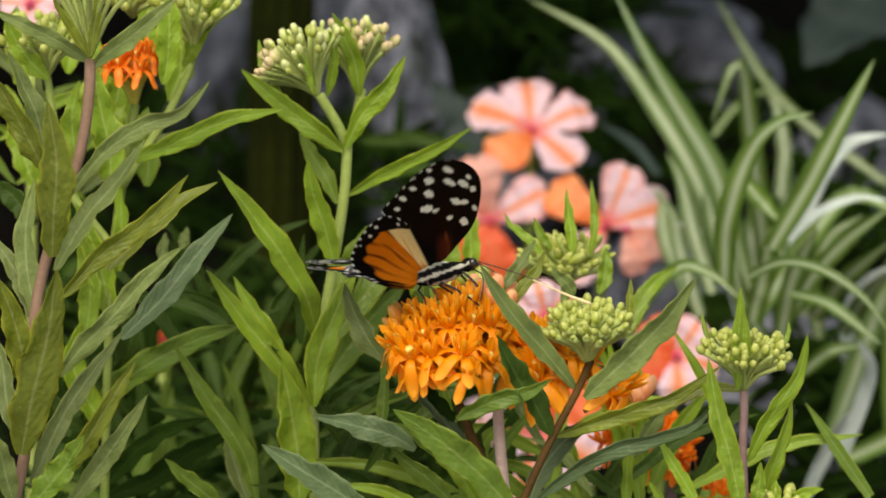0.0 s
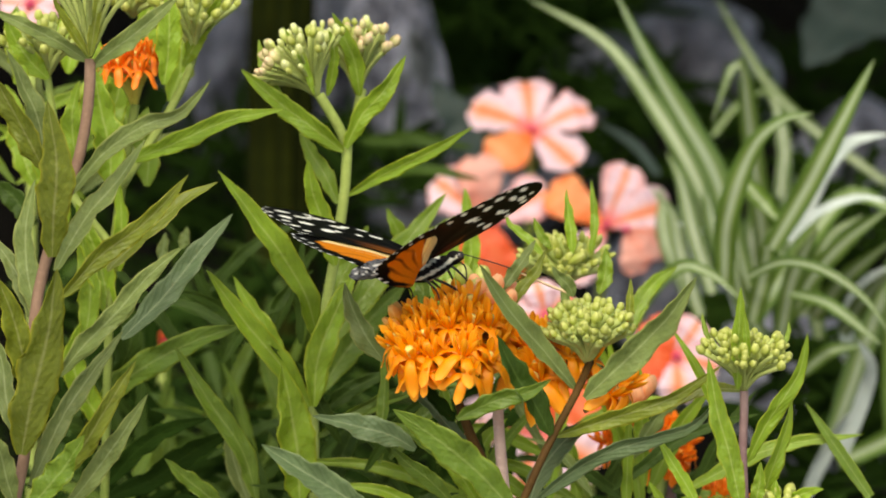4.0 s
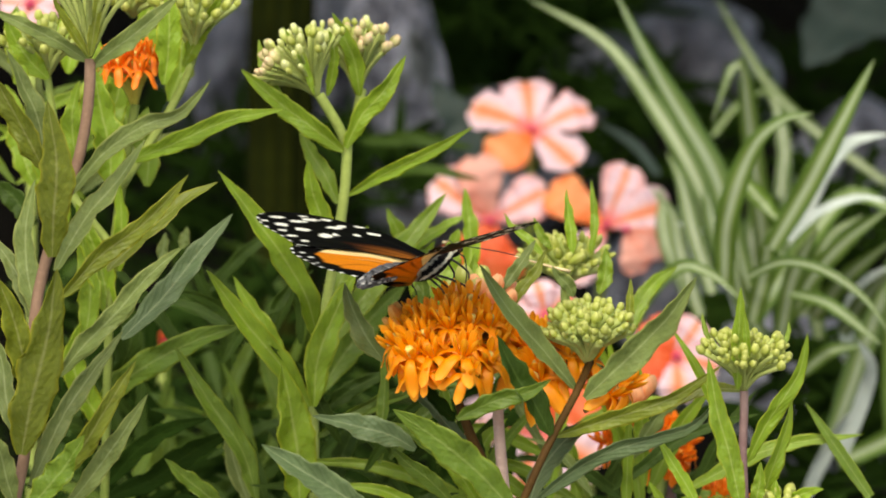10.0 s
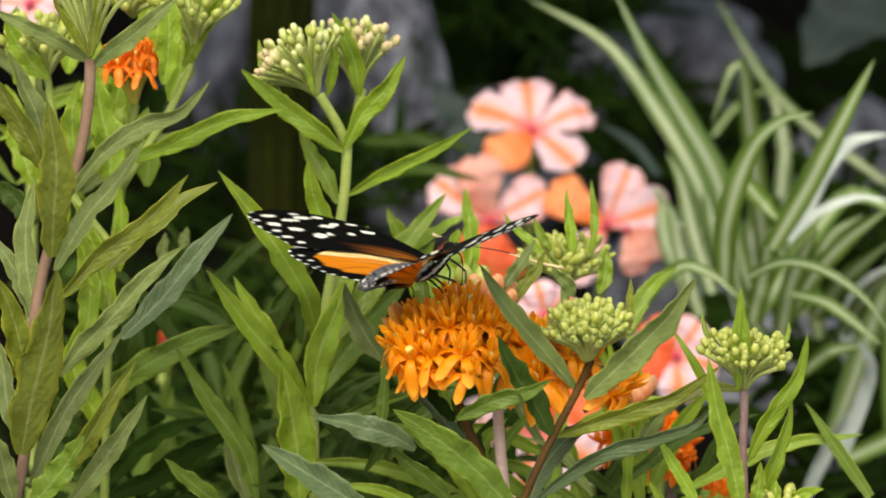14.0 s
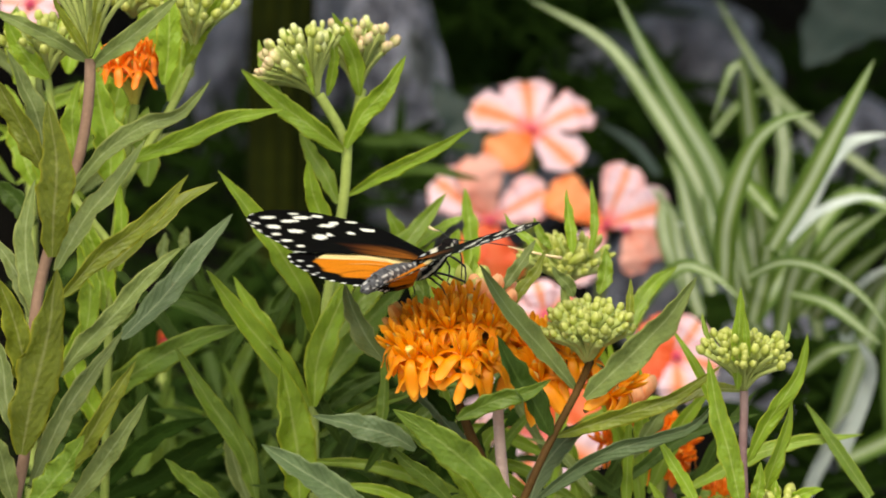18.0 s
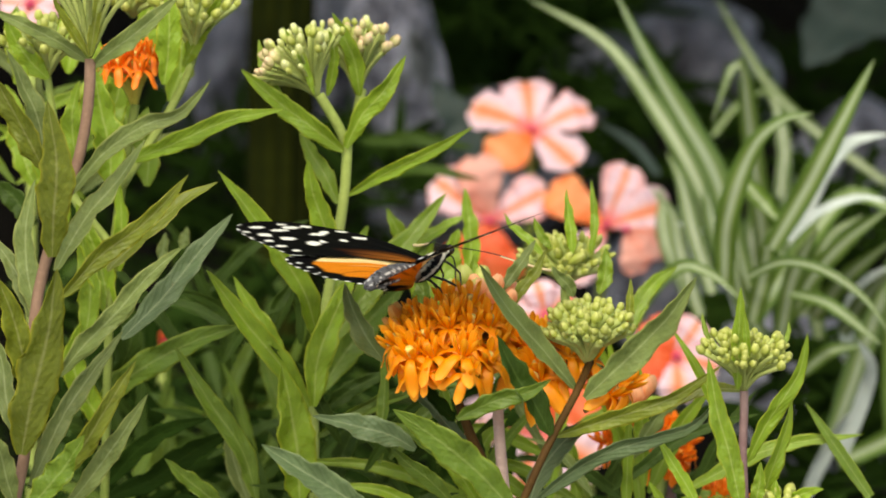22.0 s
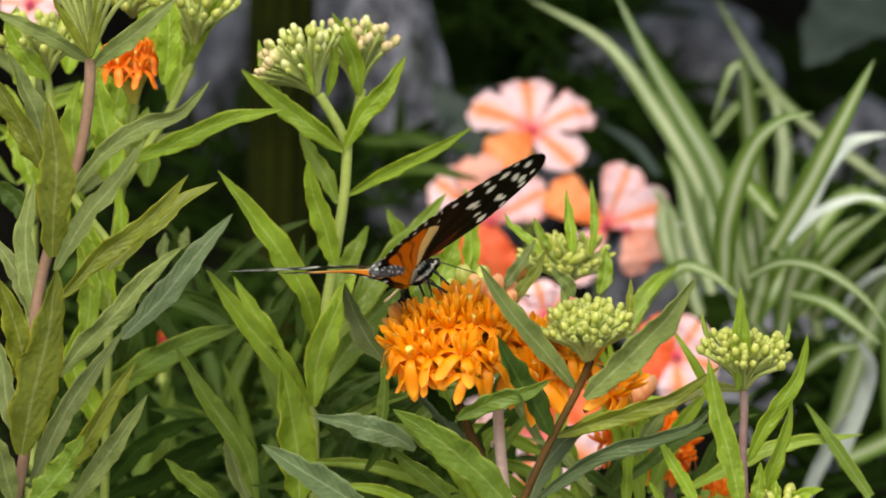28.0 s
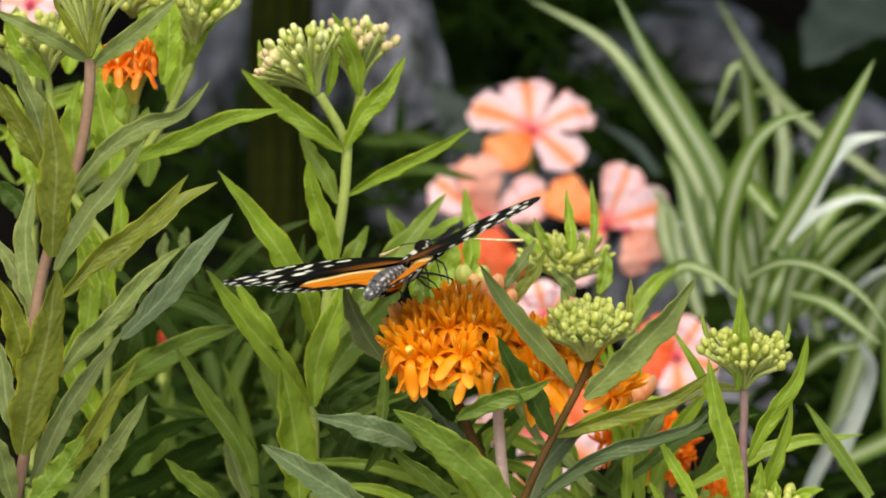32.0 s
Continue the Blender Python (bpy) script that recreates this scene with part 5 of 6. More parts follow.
def unseen_overhang():
    """An unseen shrub crown, added above the rockery to keep light off it."""
    rng = random.Random(77)
    s = thing("overhanging_shrub", "unseen shrub crown added to shade the rockery", "shrub", (0.3, 1.5, 0.5))
    stem(s, [(0.3, 1.5, 0.45), (0.2, 1.3, 0.75), (0.0, 1.0, 0.95)], 0.02, 0.008, BARK, "trunk")
    stem(s, [(0.2, 1.3, 0.75), (0.3, 1.1, 0.95), (0.35, 0.8, 1.02)], 0.012, 0.005, BARK, "branch")
    stem(s, [(0.2, 1.3, 0.75), (-0.15, 1.2, 0.95), (-0.35, 0.9, 1.02)], 0.012, 0.005, BARK, "branch")
    pieces = []
    for _ in range(3300):
        p = Vector((rng.uniform(-1.1, 1.1), rng.uniform(0.38, 1.8), 0))
        if (p.x / 1.05) ** 2 + ((p.y - 1.08) / 0.70) ** 2 > rng.uniform(0.8, 1.15):
            continue
        p.z = 0.80 + 0.14 * math.sin((p.y - 0.4) * 2.2) + rng.uniform(-0.05, 0.16)
        if p.y > 1.5 or abs(p.x) > 0.8:
            p.z -= rng.uniform(0, 0.35)
        d = Vector((rng.uniform(-1, 1), rng.uniform(-1, 0.6), rng.uniform(-0.35, 0.2))).normalized() * rng.uniform(0.06, 0.12)
        pieces.append(blade([p, p + d * 0.5 + Vector((0, 0, 0.008)), p + d], d.length * 0.5, lance, rng.uniform(-25, 25), 0.12, 0.05, 6, 2, (0, 0, 1)))
    v, f, u = merged(pieces)
    v = [q - Vector(s.location) for q in v]
    tagged(part("crown", mesh_of("crown", v, f, SHADE_DARK, u), s), kind="stuff")


unseen_overhang()

# Low foliage whose shade is mostly mixed into the leaf colour.
undergrowth("undergrowth", "green undergrowth between the plants, shade put into its leaf colour",
            [((-0.13, 0.12, 0.40), (0.02, 0.42, 0.52), 900), ((-0.16, 0.3, 0.36), (0.02, 0.6, 0.5), 400), ((0.02, 0.12, 0.38), (0.16, 0.3, 0.47), 250)], [SHADE_DARK, SHADE_DARK, SHADE_DARK, SHADE_DARK, DEEP], 5, (0.012, 0.036))
def around(c, r, count):
    return (tuple(a - b for a, b in zip(c, r)), tuple(a + b for a, b in zip(c, r)), count)


# Dark clumps added where the background is only black shade.
undergrowth("back_foliage", "dark leaf clumps added in place of black shade at the back", [
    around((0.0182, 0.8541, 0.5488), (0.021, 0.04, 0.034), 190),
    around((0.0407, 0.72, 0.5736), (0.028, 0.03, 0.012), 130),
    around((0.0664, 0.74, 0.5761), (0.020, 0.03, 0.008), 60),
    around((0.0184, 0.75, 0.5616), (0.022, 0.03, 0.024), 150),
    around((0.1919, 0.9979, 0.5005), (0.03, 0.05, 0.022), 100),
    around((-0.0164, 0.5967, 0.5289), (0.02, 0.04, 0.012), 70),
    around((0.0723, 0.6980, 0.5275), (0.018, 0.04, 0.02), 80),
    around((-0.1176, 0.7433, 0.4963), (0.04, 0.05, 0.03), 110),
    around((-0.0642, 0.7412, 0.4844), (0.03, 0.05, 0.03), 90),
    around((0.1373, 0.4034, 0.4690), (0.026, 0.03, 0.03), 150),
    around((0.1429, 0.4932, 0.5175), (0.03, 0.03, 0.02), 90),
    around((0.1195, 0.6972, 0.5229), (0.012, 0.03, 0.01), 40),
    ((-0.22, 0.75, 0.30), (0.26, 1.0, 0.44), 300)], [SHADE_DARK], 6, (0.014, 0.04))


# ---- the butterfly ----
def wing_pattern(outline, root, colour, rows=160, rings=44, camber=0.0, droop=0.0):
    """A wing as a thin closed sheet, with its pigment laid on by place."""
    n = len(outline)
    pts = [Vector((v, u, 0)) for u, v in outline]
    dense = []
    for i in range(n):
        a, b, c, d = pts[i - 1], pts[i], pts[(i + 1) % n], pts[(i + 2) % n]
        k = max(2, round(rows * (c - b).length / 170))
        for j in range(k):
            t = j / k
            dense.append(0.5 * (2 * b + (c - a) * t + (2 * a - 5 * b + 4 * c - d) * t * t + (3 * b - a - 3 * c + d) * t ** 3))
    m = len(dense)
    r = Vector((root[1], root[0], 0))
    verts, cols, faces = [], [], []
    rim = dense
    # small scallops along the outer edge
    for side in (0, 1):
        for i in range(rings + 1):
            s = (i / rings) ** 0.8
            for k in range(m):
                p = r.lerp(rim[k], s)
                z = camber * (1 - (p.y / 55) ** 2) * 1.0 - (0.07 if side else 0) * (1 - s ** 6)
                z += 0.25 * math.sin(math.atan2(p.x - r.x, p.y - r.y + 3) * 26) * s * (1 - s) * 0.8
                # the inner margin bends down beside the abdomen
                z -= droop * max(0.0, 11.0 - p.y) ** 2 / 22.0 * min(1.0, max(0.0, -p.x) / 7.0)
                verts.append(Vector((p.x, p.y, z)) * 0.001)
                edge = min((p - q).length for q in rim[max(0, k - 6):k + 7]) if s > 0.5 else 9.0
                cols.append(colour(p.y, p.x, edge, k / m, side))
    ring = (rings + 1) * m
    for side in (0, 1):
        for i in range(rings):
            for k in range(m):
                k2 = (k + 1) % m
                q = [side * ring + i * m + k, side * ring + i * m + k2, side * ring + (i + 1) * m + k2, side * ring + (i + 1) * m + k]
                faces.append(tuple(q if side else q[::-1]))
    for k in range(m):
        k2 = (k + 1) % m
        a, b = rings * m + k, rings * m + k2
        faces.append((a, b, ring + b, ring + a))
    return verts, faces, cols


JET, CREAM = (0.004, 0.0035, 0.0035), (0.97, 0.96, 0.88)
# cream spots of the forewing: span, chord, half length, half width, tilt
FW_SPOTS = [(46.9, 3.4, 2.5, 1.2, -30), (42.5, -1.2, 2.3, 1.4, -15), (40.7, 3.8, 2.8, 1.2, -30), (39.2, 7.3, 2.9, 1.2, -25),
            (42.4, 8.5, 1.8, 0.7, -15), (36.0, 9.7, 2.0, 0.9, -5), (36.0, -1.2, 2.5, 1.35, -15), (28.6, -1.8, 2.3, 1.9, 0),
            (27.2, 0.6, 1.4, 1.0, 30), (30.8, 5.6, 2.6, 1.2, -25), (29.9, 7.7, 1.5, 1.2, -20), (26.3, 10.3, 2.0, 0.8, -15),
            (20.0, 7.8, 2.4, 1.2, -10), (22.9, 4.2, 1.5, 0.9, 10), (39.6, -5.3, 1.5, 1.0, -30), (35.0, -7.6, 1.8, 1.0, -25),
            (30.2, -9.0, 1.3, 0.9, -20), (47.8, -1.2, 1.5, 0.8, -20), (44.8, -5.0, 0.9, 0.6, -20)]
HW_SPOTS = [(25.4, -15.6, 1.0, 0.65, -30), (21.8, -17.3, 0.95, 0.65, -30), (18.2, -20.0, 0.6, 0.4, -30), (24.4, -9.6, 1.3, 0.45, -20)]


def blend(a, b, t):
    t = max(0.0, min(1.0, t))
    return tuple(x + (y - x) * t for x, y in zip(a, b))


def spotted(c, u, v, spots, ink):
    """Blunt-cornered spots with slightly frayed edges."""
    for su, sv, a, b, ang in spots:
        if abs(u - su) > 4 or abs(v - sv) > 4:
            continue
        ca, sa = math.cos(radians(ang)), math.sin(radians(ang))
        x, y = (u - su) * ca + (v - sv) * sa, -(u - su) * sa + (v - sv) * ca
        e = (abs(x / a) ** 2.6 + abs(y / b) ** 2.6) ** (1 / 2.6) + 0.22 * noise.noise((u * 1.1, v * 1.1, su))
        c = blend(c, ink, (0.88 - e) * b * 5.0)
    return c


def forewing_colour(u, v, edge, k, under):
    c = JET
    ang = math.atan2(v + 1.0, u + 4)
    if under:
        # below, only a rust streak along the cell
        w = 0.9 * math.sin(math.pi * min(1, max(0, (u - 0.5) / 17)))
        c = blend(c, (0.50, 0.16, 0.025), (w - abs(v - 4.2 + 0.06 * u)) * 1.1)
        c = blend(c, (0.10, 0.02, 0.01), 0.5 * (2.5 - abs(v - 3)) * min(1, max(0, (16 - u) / 6)))
    else:
        # above, a broad rust base that fades outwards between black veins
        w = 4.6 * math.sin(math.pi * min(1, max(0, (u + 3) / 27)) ** 0.8)
        rust = (w - abs(v + 3.0)) * 0.36
        vein = max(0.0, (abs(math.sin(ang * 15 + 0.5)) - 0.90) * 9)
        c = blend(c, blend((0.30, 0.095, 0.014), (0.07, 0.02, 0.008), max(0, (u - 5) / 14)), rust * (1 - 0.75 * min(1, vein)))
    c = spotted(c, u, v, FW_SPOTS, CREAM)
    # white fringe dots on the outer edge
    if edge < 0.7 and v < 4 and u > 24:
        c = blend(c, (0.85, 0.85, 0.8), (math.sin(k * 190) - 0.3) * 6 * (1 - edge / 0.7))
    return c


def hindwing_colour(u, v, edge, k, under):
    ang = math.atan2(-(v + 1), u + 3)
    r = math.hypot(u + 3, v + 1)
    lead = -0.27 * u - 1.2
    body = (0.74, 0.22, 0.012) if under else (0.76, 0.25, 0.016)
    c = blend((0.30, 0.10, 0.02), body, (r - 2.0) / 4.0)
    # the lower part is browner
    c = blend(c, (0.36, 0.085, 0.008) if under else (0.66, 0.17, 0.01), (ang - 1.25) * 1.2)
    # fine darker rays between the veins, stronger outwards
    ray = math.cos(ang * 31 + 0.6 * math.sin(r * 0.4)) + 0.6 * noise.noise((ang * 14, r * 0.12, 2.0))
    c = blend(c, (0.16, 0.035, 0.006), (ray - (0.35 if under else 0.72)) * 1.8 * min(0.75, max(0, (r - 5) / 16)))
    # pale cream flame along the leading edge, with fingers into the orange
    d = lead - v
    reach = (4.4 if u > 14 else 1.2 + 0.23 * u) + (0.3 if under else 0.5) + 2.1 * math.cos(ang * 33) * min(1, u / 12)
    c = blend(c, (0.93, 0.74, 0.36), (reach - d) * 0.9 * min(1, max(0, (u - 1) / 4)))
    c = blend(c, (0.50, 0.17, 0.02), 0.8 * (0.22 - abs(d - 2.1 - 0.03 * u)) * 4 * min(1, max(0, (20 - u) / 4)))
    c = blend(c, JET, (v - lead) * 1.6)
    # black outer border
    outer = max(0.0, min(1.0, max((u - 21) / 2.5, (lead - 5.5 - v) / 3)))
    if u < 6:
        outer *= max(0.3, u / 6)
    c = blend(c, JET, (4.6 * outer + 3.5 * max(0, (u - 19.5) / 3) + 0.55 * math.cos(ang * 31) - edge) * 1.2 if outer > 0 else 0)
    c = spotted(c, u, v, HW_SPOTS, (0.9, 0.9, 0.86))
    if outer > 0.3 and u > -1 and edge < 0.8:
        c = blend(c, (0.9, 0.9, 0.86), (math.sin(k * 170) - 0.3) * 6 * (0.9 - edge))
    return c


FW_OUT = [(0, 2), (8, 6.3), (17, 10), (26, 11.4), (36, 11.8), (43, 10.8), (48.5, 8.3), (51.5, 5), (52, 1.5), (49, -2.5), (44, -6), (37, -9.5), (29.5, -13), (24, -9.8), (16, -6.8), (8, -4.7), (0, -2.6)]
HW_OUT = [(0, 0.5), (10, -1.8), (20, -4.8), (27, -9), (30, -13.2), (28, -16.8), (24, -19.4), (18, -21.8), (13, -22.8), (8, -22.0), (3.5, -18.6), (0, -12.5), (-1.2, -6.5)]


def wing_mesh(name, made, flip, lift, size=1.0):
    verts, faces, cols = made
    vs = [Vector((v.x * size, (-v.y if flip else v.y) * size, v.z + lift)) for v in verts]
    fs = [f[::-1] for f in faces] if flip else faces
    me = mesh_of(name, vs, fs, WING)
    layer = me.color_attributes.new("pigment", "FLOAT_COLOR", "POINT")
    layer.data.foreach_set("color", np.array([(*c, 1) for c in cols], dtype=np.float32).ravel())
    return me


def painted(name, piece, colour):
    v, f, u = piece
    me = mesh_of(name, v, f, FUZZ, u)
    layer = me.color_attributes.new("pigment", "FLOAT_COLOR", "POINT")
    layer.data.foreach_set("color", np.array([(*colour(Vector(p) * 1000), 1) for p in v], dtype=np.float32).ravel())
    return me


def thorax_colour(p):
    """Black, with pale dots above and oblique cream bands on the flanks."""
    c = (0.012, 0.010, 0.010)
    if p.z > 0.35 * p.x + 0.6:
        n = math.cos(p.x * 1.55 + 0.6) * math.cos(p.y * 1.9 + (0.9 if p.x > 4 else 0))
        return blend(c, (0.62, 0.64, 0.66), (n - 0.35) * 5)
    q = p.z - 0.45 * p.x + 0.5 * noise.noise(p * 0.8)
    return blend(c, (0.80, 0.76, 0.62), (math.cos(q * 2.5 + 0.5) - 0.35) * 4)


def abdomen_colour(p):
    """Slate grey above with two rows of white dots a side, darker bands between the rings."""
    c = blend((0.085, 0.085, 0.095), (0.19, 0.19, 0.21), 0.5 + noise.noise(p * 1.4))
    ang = math.degrees(math.atan2(p.z + 1.2 - 0.07 * p.x, abs(p.y) + 1e-6))
    q = p + Vector((noise.noise(p * 0.9), noise.noise(p * 0.9 + Vector((7, 1, 3))), 0)) * 0.6
    for k, a in enumerate((50, 6, -42)):
        ring_k = math.cos(q.x * 2 * math.pi / 2.3 + k * 1.3)
        c = blend(c, (0.84, 0.83, 0.80), (0.25 + 0.75 * ring_k - abs(ang - a) / 15 + 0.9 * noise.noise(p * 1.6)) * 2.2)
    return blend(c, (0.03, 0.028, 0.028), (noise.noise(p * 1.2 + Vector((3, 9, 1))) - 0.15) * 3)


def build_butterfly():
    low = Matrix.Identity(4)
    b = thing("butterfly", "black, orange and white longwing butterfly feeding on the orange head", "butterfly", (0, 0, 0.6))
    thorax = tube([(-0.0040, 0, -0.0026), (-0.001, 0, -0.0022), (0.0035, 0, -0.0011), (0.0080, 0, 0.0004)], 0.0029, 0.0019, 30, 56, bulge=lambda s: 0.55 + 0.62 * math.sin(math.pi * (0.12 + 0.76 * s)))
    part("thorax", painted("thorax", thorax, thorax_colour), b, "black thorax with cream stripes", low)
    head = moved(ball(0.0019, 0.0018, 20, 14, -0.0018), Matrix.Translation((0.0094, 0, 0.0012)))
    hd = part("head", painted("head", head, thorax_colour), b, "", low)
    for s in (-1, 1):
        e = moved(ball(0.0012, 0.0013, 12, 8, -0.0013), Matrix.Translation((0.0101, 0.00135 * s, 0.0015)))
        part("eye", mesh_of("eye", *e[:2], EYE_MAT), hd)
        palp = tube([(0.0104, 0.0005 * s, 0.0006), (0.0116, 0.0006 * s, 0.0012), (0.0122, 0.0006 * s, 0.0020)], 0.00038, 0.00016, 6, 6)
        part("palp", mesh_of("palp", *palp[:2], LEG), hd)
    pr = tube([(0.0108, 0, 0.0002), (0.0130, 0.0, -0.0010), (0.0134, 0.0002, -0.0045), (0.0126, 0.0004, -0.0085)], 0.00022, 0.00014, 10, 6)
    part("proboscis", mesh_of("proboscis", *pr[:2], LEG), hd)
    ab = tube([(-0.0030, 0, -0.0014), (-0.009, 0.0002, -0.0012), (-0.0158, 0.0007, -0.0018), (-0.0222, 0.0014, -0.0034)], 0.0016, 0.0016, 60, 30, bulge=lambda s: (0.66 + 0.80 * math.sin(math.pi * min(1, 0.04 + 0.86 * s)) ** 1.6) * (1 + 0.035 * math.cos(s * 54)) * (1 if s < 0.93 else max(0.25, 1 - (s - 0.93) * 9)))
    part("abdomen", painted("abdomen", ab, abdomen_colour), b, "grey abdomen flecked with white", low)
    for a, up, s in ((52, -0.04, 1), (-22, -0.36, -1)):
        d = Vector((math.cos(radians(a)), math.sin(radians(a)), up))
        o = Vector((0.0106, 0.0006 * s, 0.0024))
        d *= 0.87
        shaft = tube([o, o + d * 0.015 + Vector((0, 0, 0.0008)), o + d * 0.027], 0.00014, 0.00014, 10, 6)
        an = part("antenna", mesh_of("antenna", *shaft[:2], LEG), b, "", low)
        club = tube([o + d * 0.017 + Vector((0, 0, 0.0006)), o + d * 0.027, o + d * 0.0335], 0.00018, 0.00042, 8, 8)
        part("club", mesh_of("club", *club[:2], TIP), an, "cream antenna club")
    for s in (-1, 1):
        for hip, knee, foot in (((0.0020, 0.001, -0.0040), (0.0092, 0.0034, -0.0078), (0.0138, 0.0036, -0.0124)),
                                ((0.0072, 0.001, -0.0006), (0.0114, 0.0026, -0.0046), (0.0094, 0.0030, -0.0096)),
                                ((-0.0015, 0.001, -0.0042), (-0.0020, 0.0044, -0.0054), (0.0004, 0.0052, -0.0096))):
            pts = [Vector((p[0], p[1] * s, p[2])) for p in (hip, knee, foot)]
            l1 = tube([pts[0], pts[0].lerp(pts[1], 0.5) + Vector((0, 0, 0.0003)), pts[1]], 0.00034, 0.00027, 6, 8)
            l2 = tube([pts[1], pts[1].lerp(pts[2], 0.5) + Vector((0.0006, 0, 0.0002)), pts[2]], 0.00027, 0.00013, 8, 8)
            v, f, u = merged([l1, l2])
            part("leg", mesh_of("leg", v, f, LEG), b, "", low)
    fw = wing_pattern(FW_OUT, (2.0, -0.4), forewing_colour, 420, 60, 0.6)
    hw = wing_pattern(HW_OUT, (3.0, -6.0), hindwing_colour, 420, 44, 0.5, 0.65)
    keyed = {}
    for s, flip in (("L", False), ("R", True)):
        keyed[s] = [part("forewing", wing_mesh("forewing", fw, flip, 0.0, 0.97), b, "long black forewing with white spots"),
                    part("hindwing", wing_mesh("hindwing", hw, flip, -0.0005, 0.91 if flip else 1.0), b, "orange hindwing with black, white-dotted border")]
    return b, keyed


butterfly, wings = build_butterfly()


